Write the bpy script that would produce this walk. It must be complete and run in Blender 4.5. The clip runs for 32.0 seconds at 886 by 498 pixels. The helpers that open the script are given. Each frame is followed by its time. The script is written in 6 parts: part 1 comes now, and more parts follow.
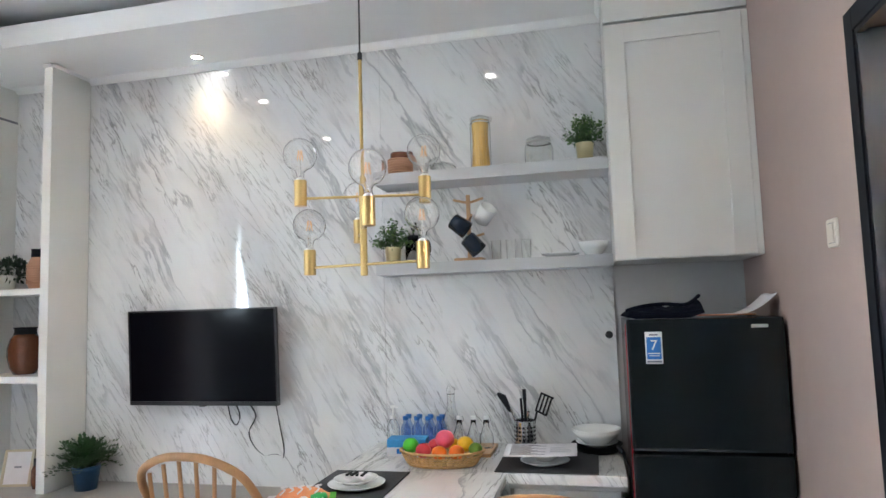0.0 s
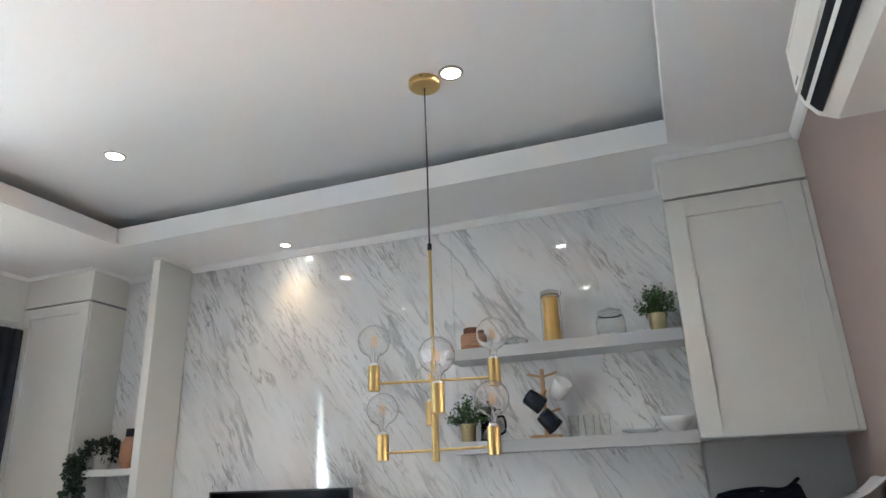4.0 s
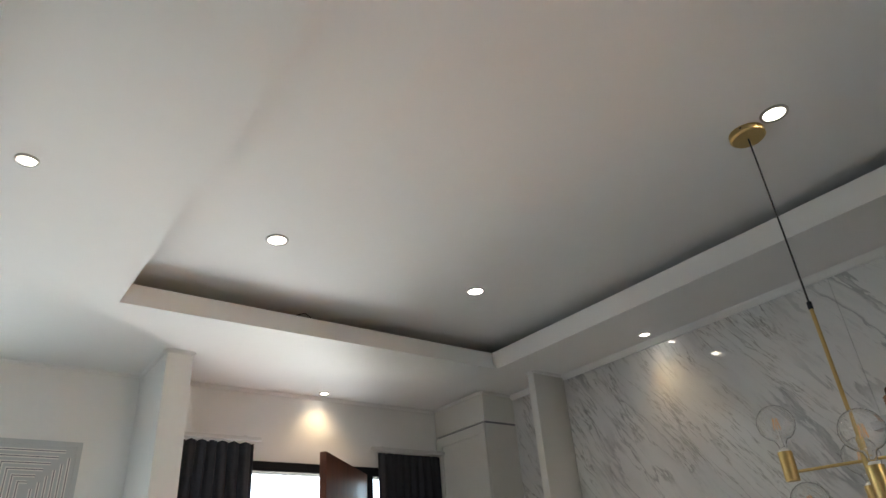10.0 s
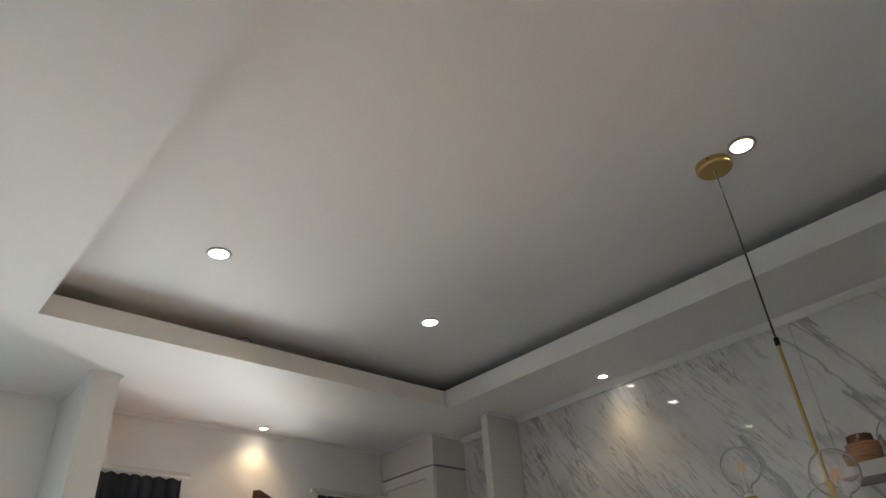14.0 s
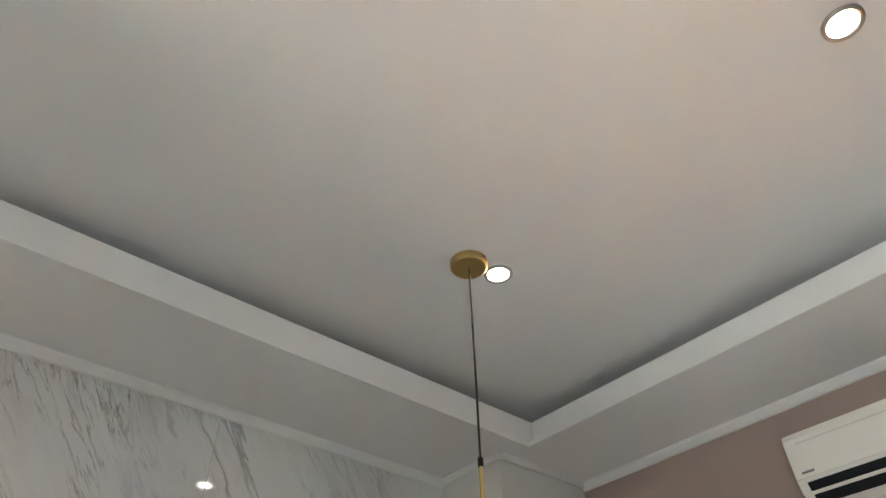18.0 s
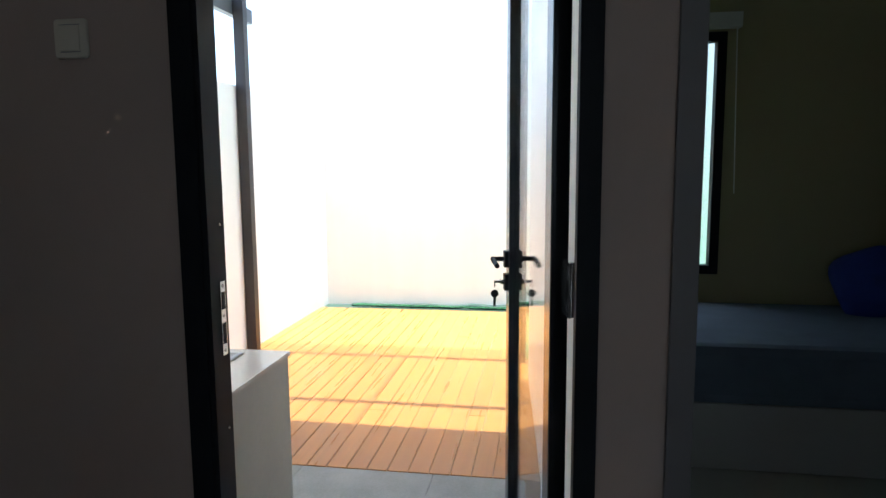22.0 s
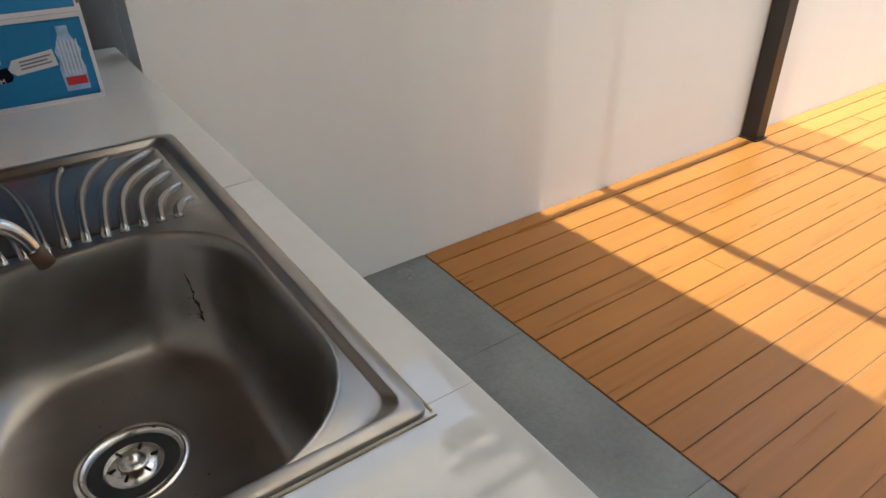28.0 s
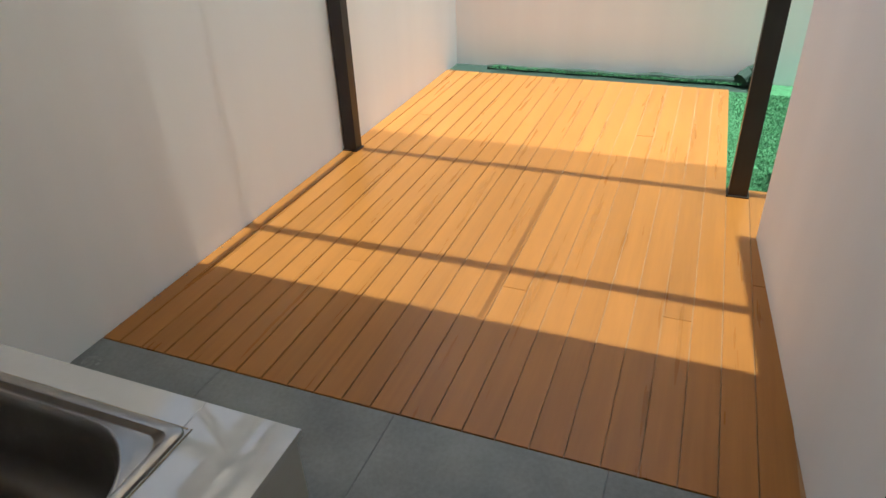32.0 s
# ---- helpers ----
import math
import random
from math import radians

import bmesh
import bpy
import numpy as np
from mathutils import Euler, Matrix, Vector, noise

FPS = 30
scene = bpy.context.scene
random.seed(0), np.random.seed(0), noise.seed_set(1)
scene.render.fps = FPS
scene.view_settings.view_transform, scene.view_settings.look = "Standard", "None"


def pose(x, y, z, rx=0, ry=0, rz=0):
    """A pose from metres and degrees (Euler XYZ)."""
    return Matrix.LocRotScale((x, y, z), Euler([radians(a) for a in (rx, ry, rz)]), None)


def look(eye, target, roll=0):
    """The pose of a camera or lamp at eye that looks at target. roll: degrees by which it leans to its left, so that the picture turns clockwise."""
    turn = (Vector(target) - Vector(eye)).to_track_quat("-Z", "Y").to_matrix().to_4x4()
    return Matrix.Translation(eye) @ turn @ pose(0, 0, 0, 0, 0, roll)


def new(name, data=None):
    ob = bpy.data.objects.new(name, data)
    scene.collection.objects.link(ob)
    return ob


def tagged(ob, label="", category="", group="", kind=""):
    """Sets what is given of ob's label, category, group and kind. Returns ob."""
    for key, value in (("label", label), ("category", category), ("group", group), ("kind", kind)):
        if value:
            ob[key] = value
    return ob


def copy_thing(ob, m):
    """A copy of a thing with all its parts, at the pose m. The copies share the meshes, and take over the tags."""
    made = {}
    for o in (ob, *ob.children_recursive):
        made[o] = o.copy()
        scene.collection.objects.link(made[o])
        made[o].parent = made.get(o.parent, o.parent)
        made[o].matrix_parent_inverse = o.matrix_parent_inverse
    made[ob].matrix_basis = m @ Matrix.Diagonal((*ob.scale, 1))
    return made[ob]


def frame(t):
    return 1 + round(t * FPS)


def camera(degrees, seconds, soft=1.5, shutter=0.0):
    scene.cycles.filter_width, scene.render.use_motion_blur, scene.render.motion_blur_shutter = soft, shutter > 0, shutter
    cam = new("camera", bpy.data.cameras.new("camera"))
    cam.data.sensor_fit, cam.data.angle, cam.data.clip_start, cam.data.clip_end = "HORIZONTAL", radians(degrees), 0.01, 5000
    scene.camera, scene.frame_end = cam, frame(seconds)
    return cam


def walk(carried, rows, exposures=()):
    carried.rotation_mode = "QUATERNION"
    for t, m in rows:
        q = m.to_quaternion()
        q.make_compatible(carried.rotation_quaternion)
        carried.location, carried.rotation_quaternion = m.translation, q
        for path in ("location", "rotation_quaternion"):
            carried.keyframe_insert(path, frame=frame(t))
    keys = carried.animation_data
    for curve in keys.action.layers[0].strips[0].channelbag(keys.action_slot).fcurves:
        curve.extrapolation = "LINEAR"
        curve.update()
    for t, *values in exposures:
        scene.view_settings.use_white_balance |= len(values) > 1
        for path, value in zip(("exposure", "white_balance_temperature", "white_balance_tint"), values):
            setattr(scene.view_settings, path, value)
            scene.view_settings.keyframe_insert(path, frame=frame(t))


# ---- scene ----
cam = camera(68.49, 32.0)
PATH = [
    (0, 0.321, 0.153, 1.433, 13.15, 4.99, 1.81),
    (0.5, 0.317, 0.141, 1.447, 13.39, 6.80, 1.83),
    (1, 0.312, 0.134, 1.459, 14.11, 8.08, 2.06),
    (1.5, 0.329, 0.119, 1.462, 15.95, 9.97, 2.04),
    (2, 0.356, 0.102, 1.470, 17.69, 12.41, 2.02),
    (2.5, 0.379, 0.086, 1.491, 18.34, 14.09, 2.30),
    (4.5, 0.386, 0.090, 1.506, 22.69, 20.43, 2.29),
    (5, 0.377, 0.087, 1.500, 26.17, 21.42, 2.26),
    (5.5, 0.373, 0.067, 1.493, 28.50, 21.98, 2.40),
    (6, 0.377, 0.018, 1.512, 30.87, 22.25, 2.90),
    (7, 0.379, 0.025, 1.505, 35.86, 23.76, 3.36),
    (8, 0.394, 0.019, 1.510, 41.12, 25.49, 3.37),
    (9, 0.406, 0.036, 1.523, 48.05, 26.86, 3.73),
    (10, 0.389, 0.041, 1.537, 53.28, 28.49, 4.06),
    (11, 0.380, 0.043, 1.543, 56.40, 30.32, 3.93),
    (12, 0.394, 0.066, 1.541, 58.38, 31.22, 4.09),
    (13, 0.372, 0.055, 1.536, 58.65, 32.09, 4.05),
    (13.5, 0.353, 0.065, 1.540, 57.29, 32.39, 3.61),
    (14, 0.260, 0.172, 1.525, 48.85, 32.31, 3.37),
    (14.5, 0.098, 0.305, 1.530, 38.86, 32.53, 3.84),
    (16.5, -0.811, 1.106, 1.588, 6.80, 40.31, 0.90),
    (17, -1.166, 0.993, 1.598, -9.28, 40.96, 1.67),
    (17.5, -1.411, 0.997, 1.582, -24.09, 42.05, 0.10),
    (18, -1.631, 1.026, 1.556, -40.27, 42.17, 1.04),
    (18.5, -1.758, 1.040, 1.538, -55.14, 35.97, 0.36),
    (19, -1.813, 1.098, 1.526, -67.99, 26.92, -0.29),
    (19.5, -1.814, 1.113, 1.506, -74.50, 21.09, -0.38),
    (20, -1.603, 1.121, 1.477, -77.09, 16.97, -0.37),
    (20.5, -1.346, 1.124, 1.487, -78.25, 8.86, 0.02),
    (21, -0.995, 1.135, 1.428, -79.73, 3.27, 0.35),
    (21.5, -0.651, 1.157, 1.379, -81.30, -1.98, 0.20),
    (22, -0.309, 1.206, 1.319, -81.00, -6.90, 0.40),
    (22.5, 0.072, 1.214, 1.277, -76.28, -9.34, 0.69),
    (23, 0.382, 1.242, 1.243, -66.79, -11.35, 1.37),
    (23.5, 0.620, 1.235, 1.235, -54.83, -15.84, 1.44),
    (24, 0.821, 1.240, 1.230, -44.14, -20.13, 0.94),
    (24.5, 1.001, 1.392, 1.172, -37.78, -22.88, 0.46),
    (25, 1.149, 1.525, 1.141, -35.66, -25.22, 0.38),
    (25.5, 1.248, 1.645, 1.140, -35.15, -26.70, 0.04),
    (27.5, 1.375, 1.865, 1.135, -33.06, -31.57, 0.46),
    (28, 1.397, 1.845, 1.118, -34.83, -31.37, 0.90),
    (28.5, 1.408, 1.807, 1.103, -40.89, -31.50, 0.99),
    (29, 1.398, 1.766, 1.118, -46.80, -31.69, 1.09),
    (29.5, 1.371, 1.762, 1.142, -51.22, -31.60, 1.19),
    (30, 1.343, 1.735, 1.178, -56.02, -31.58, 1.41),
    (30.5, 1.295, 1.712, 1.211, -61.17, -31.56, 1.75),
    (31, 1.214, 1.669, 1.283, -65.76, -31.65, 1.87),
    (31.5, 1.186, 1.640, 1.320, -67.79, -31.29, 2.04),
    (32, 1.170, 1.625, 1.351, -69.05, -31.03, 2.06),
]
walk(cam, [(t, pose(x, y, z, 90 + p, r, w)) for t, x, y, z, w, p, r in PATH],
     [(0.0, 5.9, 6100, 10), (2.5, 5.7, 6100, 10), (5.0, 5.3, 6300, 10), (6.5, 5.05, 6450, 10), (9.0, 4.65, 6700, 9), (10.5, 4.2, 6700, 9), (11.2, 4.15, 6750, 9), (12.5, 4.3, 6800, 9), (13.3, 4.28, 6850, 9), (14.3, 4.05, 6750, 9), (16.5, 4.95, 6950, 10), (18.0, 5.0, 6900, 10), (19.5, 4.9, 6550, 9),
      (20.3, 4.2, 6400, 7), (20.7, 3.2, 6200, 6), (21.2, 2.35, 6000, 4), (22.2, 2.25, 5700, 2), (23.2, 1.95, 5750, 2), (24.0, 1.8, 5950, 1), (25.5, 1.62, 6000, 2), (28.0, 1.58, 6000, 2), (30.0, 1.25, 6000, 1), (32.0, 1.0, 6000, 0)])

# ---- world, sun and large lights ----
world = bpy.data.worlds.new("world")
scene.world = world
world.use_nodes = True
wn = world.node_tree.nodes
sky = wn.new("ShaderNodeTexSky")
sky.sky_type, sky.sun_disc = "NISHITA", False
sky.sun_elevation, sky.sun_rotation = radians(88.4), radians(180)
sky.air_density, sky.dust_density = 1.0, 4.0
wn["Background"].inputs["Strength"].default_value = 0.15
world.node_tree.links.new(sky.outputs["Color"], wn["Background"].inputs["Color"])
sun = new("sun", bpy.data.lights.new("sun", "SUN"))
sun.data.energy, sun.data.angle, sun.data.color = 5.0, radians(0.5), (1.0, 0.98, 0.94)
sun.matrix_world = look((0.0, -0.027, 1.0), (0, 0, 0))


def opening_light(name, eye, target, sx, sy, power, colour):
    ob = new(name, bpy.data.lights.new(name, "AREA"))
    ob.data.shape, ob.data.size, ob.data.size_y, ob.data.energy, ob.data.color = "RECTANGLE", sx, sy, power, colour
    ob.matrix_world = look(eye, target)
    return ob


# sky light in the front doorway and the two front windows
opening_light("front_door_daylight", (-3.78, 2.02, 1.0), (0, 2.02, 0.95), 0.8, 1.7, 2.2, (0.93, 0.97, 1.0))
opening_light("front_window_daylight", (-3.78, 1.22, 1.45), (0, 1.22, 1.5), 0.5, 1.7, 0.72, (0.93, 0.97, 1.0))

opening_light("side_window_daylight", (-3.75, -0.275, 1.75), (-3.0, -0.1, 1.9), 0.16, 1.4, 0.8, (0.80, 0.93, 1.0))
opening_light("bedroom_window_daylight", (3.54, 0.58, 1.4), (1.5, 0.3, 0.9), 0.56, 1.2, 0.16, (0.95, 0.98, 1.0))


def downlight_lamp(name, x, y, z, power, cone, blend, colour, tilt=(0, 0)):
    ob = new(name, bpy.data.lights.new(name, "SPOT"))
    ob.data.energy, ob.data.spot_size, ob.data.spot_blend, ob.data.color, ob.data.shadow_soft_size = power, radians(cone), blend, colour, 0.02
    ob.matrix_world = look((x, y, z - 0.012), (x + tilt[0], y + tilt[1], z - 1.0))
    return ob


WARM = (1.0, 0.74, 0.42)
for i, (x, y, p, cone) in enumerate([(-1.764, 3.268, 0.22, 100), (-3.575, 2.093, 0.30, 120), (-1.682, 0.06, 0.03, 120)]):
    downlight_lamp("downlight_lamp", x, y, 2.846, p, cone, 1.0, WARM)
for x, y in [(-2.067, 1.063), (-2.067, 2.232), (-0.323, 2.232), (-0.325, 0.994)]:
    downlight_lamp("downlight_lamp", x, y, 3.028, 0.24, 130, 0.8, (1.0, 0.93, 0.82))

# ---- materials ----


def mat(name, base, rough=0.5, metal=0.0, var=0.08, scale=3.0, bump=0.0, bscale=80.0, stretch=(1, 1, 1), spec=0.5, coat=0.0, fine=None, island=0.0, rvar=0.0):
    m = bpy.data.materials.new(name)
    m.use_nodes = True
    nt = m.node_tree
    n, l = nt.nodes, nt.links
    p = n["Principled BSDF"]
    geo = n.new("ShaderNodeNewGeometry")
    mp = n.new("ShaderNodeMapping")
    mp.inputs["Scale"].default_value = stretch
    l.new(geo.outputs["Position"], mp.inputs["Vector"])
    n1, n2 = n.new("ShaderNodeTexNoise"), n.new("ShaderNodeTexNoise")
    n1.inputs["Scale"].default_value, n1.inputs["Detail"].default_value = scale, 4
    n2.inputs["Scale"].default_value, n2.inputs["Detail"].default_value = (fine or scale * 14), 3
    add = n.new("ShaderNodeMath")
    add.operation = "MULTIPLY_ADD"
    add.inputs[1].default_value = 0.4
    for q in (n1, n2):
        l.new(mp.outputs["Vector"], q.inputs["Vector"])
    l.new(n2.outputs["Fac"], add.inputs[0])
    l.new(n1.outputs["Fac"], add.inputs[2])
    src = add.outputs[0]
    if island:
        oi = n.new("ShaderNodeObjectInfo")
        a2 = n.new("ShaderNodeMath")
        a2.operation = "MULTIPLY_ADD"
        a2.inputs[1].default_value = island
        l.new(oi.outputs["Random"], a2.inputs[0])
        l.new(src, a2.inputs[2])
        src = a2.outputs[0]
    r = n.new("ShaderNodeMapRange")
    r.inputs["From Min"].default_value, r.inputs["From Max"].default_value = 0.35, 1.05 + island
    l.new(src, r.inputs["Value"])
    mix = n.new("ShaderNodeMix")
    mix.data_type = "RGBA"
    mix.inputs["A"].default_value = (*[c * (1 - var) for c in base], 1)
    mix.inputs["B"].default_value = (*[min(1, c * (1 + var)) for c in base], 1)
    l.new(r.outputs["Result"], mix.inputs["Factor"])
    l.new(mix.outputs["Result"], p.inputs["Base Color"])
    p.inputs["Roughness"].default_value, p.inputs["Metallic"].default_value = rough, metal
    p.inputs["Specular IOR Level"].default_value, p.inputs["Coat Weight"].default_value = spec, coat
    p.inputs["Coat Roughness"].default_value = 0.05
    if rvar:
        rr = n.new("ShaderNodeMapRange")
        rr.inputs["To Min"].default_value, rr.inputs["To Max"].default_value = max(0.02, rough - rvar), rough + rvar
        l.new(n1.outputs["Fac"], rr.inputs["Value"])
        l.new(rr.outputs["Result"], p.inputs["Roughness"])
    if bump:
        b = n.new("ShaderNodeBump")
        nb = n.new("ShaderNodeTexNoise")
        nb.inputs["Scale"].default_value, nb.inputs["Detail"].default_value = bscale, 5
        l.new(mp.outputs["Vector"], nb.inputs["Vector"])
        b.inputs["Strength"].default_value, b.inputs["Distance"].default_value = bump, 0.004
        l.new(nb.outputs["Fac"], b.inputs["Height"])
        l.new(b.outputs["Normal"], p.inputs["Normal"])
    return m


def glass_mat(name, tint=(1, 1, 1), gloss=0.12, rough=0.02):
    """Thin clear glass: lets light straight through, with a sharp sheen that grows at the rim."""
    m = bpy.data.materials.new(name)
    m.use_nodes = True
    n, l = m.node_tree.nodes, m.node_tree.links
    n.remove(n["Principled BSDF"])
    t, g, mx, fr = n.new("ShaderNodeBsdfTransparent"), n.new("ShaderNodeBsdfGlossy"), n.new("ShaderNodeMixShader"), n.new("ShaderNodeLayerWeight")
    t.inputs["Color"].default_value, g.inputs["Roughness"].default_value = (*tint, 1), rough
    fr.inputs["Blend"].default_value = 0.5
    pw, ad = n.new("ShaderNodeMath"), n.new("ShaderNodeMath")
    pw.operation, ad.operation = "POWER", "MULTIPLY_ADD"
    pw.inputs[1].default_value, ad.inputs[1].default_value, ad.inputs[2].default_value = 3.2, gloss * 2.0, 0.075
    l.new(fr.outputs["Facing"], pw.inputs[0])
    l.new(pw.outputs[0], ad.inputs[0])
    l.new(ad.outputs[0], mx.inputs["Fac"])
    l.new(t.outputs[0], mx.inputs[1])
    l.new(g.outputs[0], mx.inputs[2])
    l.new(mx.outputs[0], n["Material Output"].inputs["Surface"])
    return m


def solid_glass(name, tint=(1, 1, 1)):
    """Clear refracting glass for things built with two faces."""
    m = bpy.data.materials.new(name)
    m.use_nodes = True
    n, l = m.node_tree.nodes, m.node_tree.links
    n.remove(n["Principled BSDF"])
    g = n.new("ShaderNodeBsdfGlass")
    g.inputs["Color"].default_value, g.inputs["IOR"].default_value, g.inputs["Roughness"].default_value = (*tint, 1), 1.47, 0.0
    l.new(g.outputs[0], n["Material Output"].inputs["Surface"])
    return m


def glow_mat(name, colour, strength):
    m = bpy.data.materials.new(name)
    m.use_nodes = True
    p = m.node_tree.nodes["Principled BSDF"]
    p.inputs["Emission Color"].default_value, p.inputs["Emission Strength"].default_value = (*colour, 1), strength
    return m


def marble_mat(name):
    """Polished white marble: soft grey clouds and veins, sharp on one side and feathered on the other, all running one way."""
    m = bpy.data.materials.new(name)
    m.use_nodes = True
    n, l = m.node_tree.nodes, m.node_tree.links
    p = n["Principled BSDF"]
    geo = n.new("ShaderNodeNewGeometry")
    wv = n.new("ShaderNodeTexNoise")
    wv.inputs["Scale"].default_value, wv.inputs["Detail"].default_value = 3.2, 5
    l.new(geo.outputs["Position"], wv.inputs["Vector"])

    def grain(angle, across, along, off, warp, detail=7, rough=0.6):
        mp = n.new("ShaderNodeMapping")
        mp.vector_type = "TEXTURE"
        mp.inputs["Rotation"].default_value = (0, radians(angle), 0)
        mp.inputs["Location"].default_value = (off, 0, off * 0.7)
        mp.inputs["Scale"].default_value = (1 / across, 1, 1 / along)
        wa = n.new("ShaderNodeVectorMath")
        wa.operation = "MULTIPLY_ADD"
        wa.inputs[1].default_value = (warp, 0, warp)
        l.new(wv.outputs["Color"], wa.inputs[0])
        l.new(geo.outputs["Position"], wa.inputs[2])
        l.new(wa.outputs[0], mp.inputs["Vector"])
        t = n.new("ShaderNodeTexNoise")
        t.inputs["Scale"].default_value, t.inputs["Detail"].default_value, t.inputs["Roughness"].default_value = 1.0, detail, rough
        l.new(mp.outputs["Vector"], t.inputs["Vector"])
        return t.outputs["Fac"]

    def ramp(value, lo, hi, a=0.0, b=1.0):
        r = n.new("ShaderNodeMapRange")
        r.interpolation_type = "SMOOTHSTEP"
        for k, v in (("From Min", lo), ("From Max", hi), ("To Min", a), ("To Max", b)):
            r.inputs[k].default_value = v
        l.new(value, r.inputs["Value"])
        return r.outputs["Result"]

    def times(a, b):
        k = n.new("ShaderNodeMath")
        k.operation = "MULTIPLY"
        l.new(a, k.inputs[0])
        if isinstance(b, float):
            k.inputs[1].default_value = b
        else:
            l.new(b, k.inputs[1])
        return k.outputs[0]

    def vein(angle, across, along, off, warp, soft, sharp, patch, gate):
        """A line where the stretched noise crosses its middle, kept only in patches."""
        g = grain(angle, across, along, off, warp)
        line = times(ramp(g, 0.5 - soft, 0.5), ramp(g, 0.5, 0.5 + sharp, 1.0, 0.0))
        return times(line, ramp(grain(angle, patch, patch * 0.45, off + 5, 0.1, 3), *gate))

    last = None
    for fac, colour, weight in [
            (ramp(grain(-31, 2.2, 0.5, 3.1, 0.2, 6), 0.42, 0.74), (0.55, 0.55, 0.555), 0.7),
            (ramp(grain(-33, 9.0, 1.1, 8.3, 0.12, 8, 0.7), 0.52, 0.80), (0.42, 0.42, 0.43), 0.7),
            (vein(-31, 5.0, 0.7, 0.3, 0.09, 0.055, 0.012, 2.2, (0.46, 0.64)), (0.33, 0.335, 0.35), 0.8),
            (vein(-34, 10.0, 1.2, 7.7, 0.08, 0.04, 0.014, 3.0, (0.48, 0.66)), (0.30, 0.30, 0.31), 0.75),
            (vein(-30, 20.0, 3.0, 5.2, 0.06, 0.035, 0.02, 4.0, (0.48, 0.64)), (0.20, 0.195, 0.19), 0.8),
            (vein(-36, 26.0, 2.2, 13.4, 0.05, 0.03, 0.016, 2.6, (0.50, 0.62)), (0.22, 0.21, 0.20), 0.7),
            (ramp(grain(-35, 1.4, 0.9, 11.0, 0.3, 3), 0.52, 0.75), (0.60, 0.54, 0.46), 0.4)]:
        mx = n.new("ShaderNodeMix")
        mx.data_type = "RGBA"
        if last is None:
            mx.inputs["A"].default_value = (0.72, 0.718, 0.71, 1)
        else:
            l.new(last, mx.inputs["A"])
        mx.inputs["B"].default_value = (*colour, 1)
        l.new(times(fac, weight), mx.inputs["Factor"])
        last = mx.outputs["Result"]
    l.new(last, p.inputs["Base Color"])
    p.inputs["Roughness"].default_value = 0.05
    p.inputs["Specular IOR Level"].default_value = 0.65
    return m


M = {}
M["marble"] = marble_mat("polished_marble")
M["ceil"] = mat("ceiling_paint", (0.78, 0.775, 0.765), 0.85, var=0.02, scale=0.8, bump=0.02)
M["white"] = mat("white_wall_paint", (0.76, 0.755, 0.74), 0.8, var=0.03, scale=1.2, bump=0.03, bscale=140)
M["mauve"] = mat("mauve_wall_paint", (0.378, 0.288, 0.256), 0.75, var=0.05, scale=1.4, bump=0.05, bscale=160)
M["olive"] = mat("olive_wall_paint", (0.36, 0.315, 0.19), 0.8, var=0.05, scale=1.2)
M["greyp"] = mat("grey_plaster", (0.48, 0.47, 0.46), 0.75, var=0.06, scale=3, bump=0.05)
# upright streaks in the colour: faint stains, and stand-ins for soft light bands
M["yard"] = mat("yard_wall_render", (0.83, 0.825, 0.81), 0.85, var=0.07, scale=1.1, fine=5, stretch=(1, 1, 0.05), bump=0.12, bscale=45)
M["lac"] = mat("cream_lacquer", (0.70, 0.69, 0.65), 0.38, var=0.02, scale=2)
M["shelf"] = mat("grey_shelf_laminate", (0.47, 0.47, 0.475), 0.4, var=0.03, scale=3)
M["bench"] = mat("grey_bench_laminate", (0.31, 0.295, 0.28), 0.45, var=0.05, scale=3)
M["gold"] = mat("brushed_brass", (0.56, 0.40, 0.165), 0.38, 1.0, var=0.1, scale=6, stretch=(1, 1, 0.2), rvar=0.08)
M["goldpot"] = mat("polished_gold_pot", (0.74, 0.64, 0.38), 0.3, 1.0, var=0.08, scale=9)
M["black"] = mat("black_powder_coat", (0.006, 0.007, 0.010), 0.6, var=0.15, scale=20, spec=0.2)
M["taupe"] = mat("taupe_frame_paint", (0.12, 0.105, 0.108), 0.5, var=0.06, scale=4)
M["cable"] = mat("black_cable", (0.01, 0.01, 0.01), 0.5)
M["glass"] = solid_glass("clear_bulb_glass")
M["pane"] = glass_mat("door_pane", (0.93, 0.96, 0.95), 0.22)
M["jar"] = solid_glass("clear_jar_glass", (0.99, 0.995, 0.99))
M["filament"] = mat("amber_filament", (0.80, 0.45, 0.18), 0.4, var=0.05)
M["steel"] = mat("brushed_stainless", (0.38, 0.37, 0.35), 0.22, 1.0, var=0.12, scale=7, fine=60, rvar=0.02)
M["bowlsteel"] = mat("stained_bowl_steel", (0.33, 0.31, 0.285), 0.30, 1.0, var=0.22, scale=5, fine=26, rvar=0.04)
M["chrome"] = mat("chrome", (0.66, 0.66, 0.65), 0.2, 1.0, var=0.05)
M["fridge"] = mat("dark_graphite_fridge", (0.009, 0.014, 0.016), 0.2, 0.4, var=0.1, scale=3, fine=200, stretch=(6, 6, 0.4))
M["red"] = mat("red_trim", (0.5, 0.02, 0.03), 0.4)
M["navy"] = mat("navy_cloth", (0.006, 0.008, 0.016), 0.9, spec=0.1, var=0.3, scale=20, bump=0.4, bscale=300)
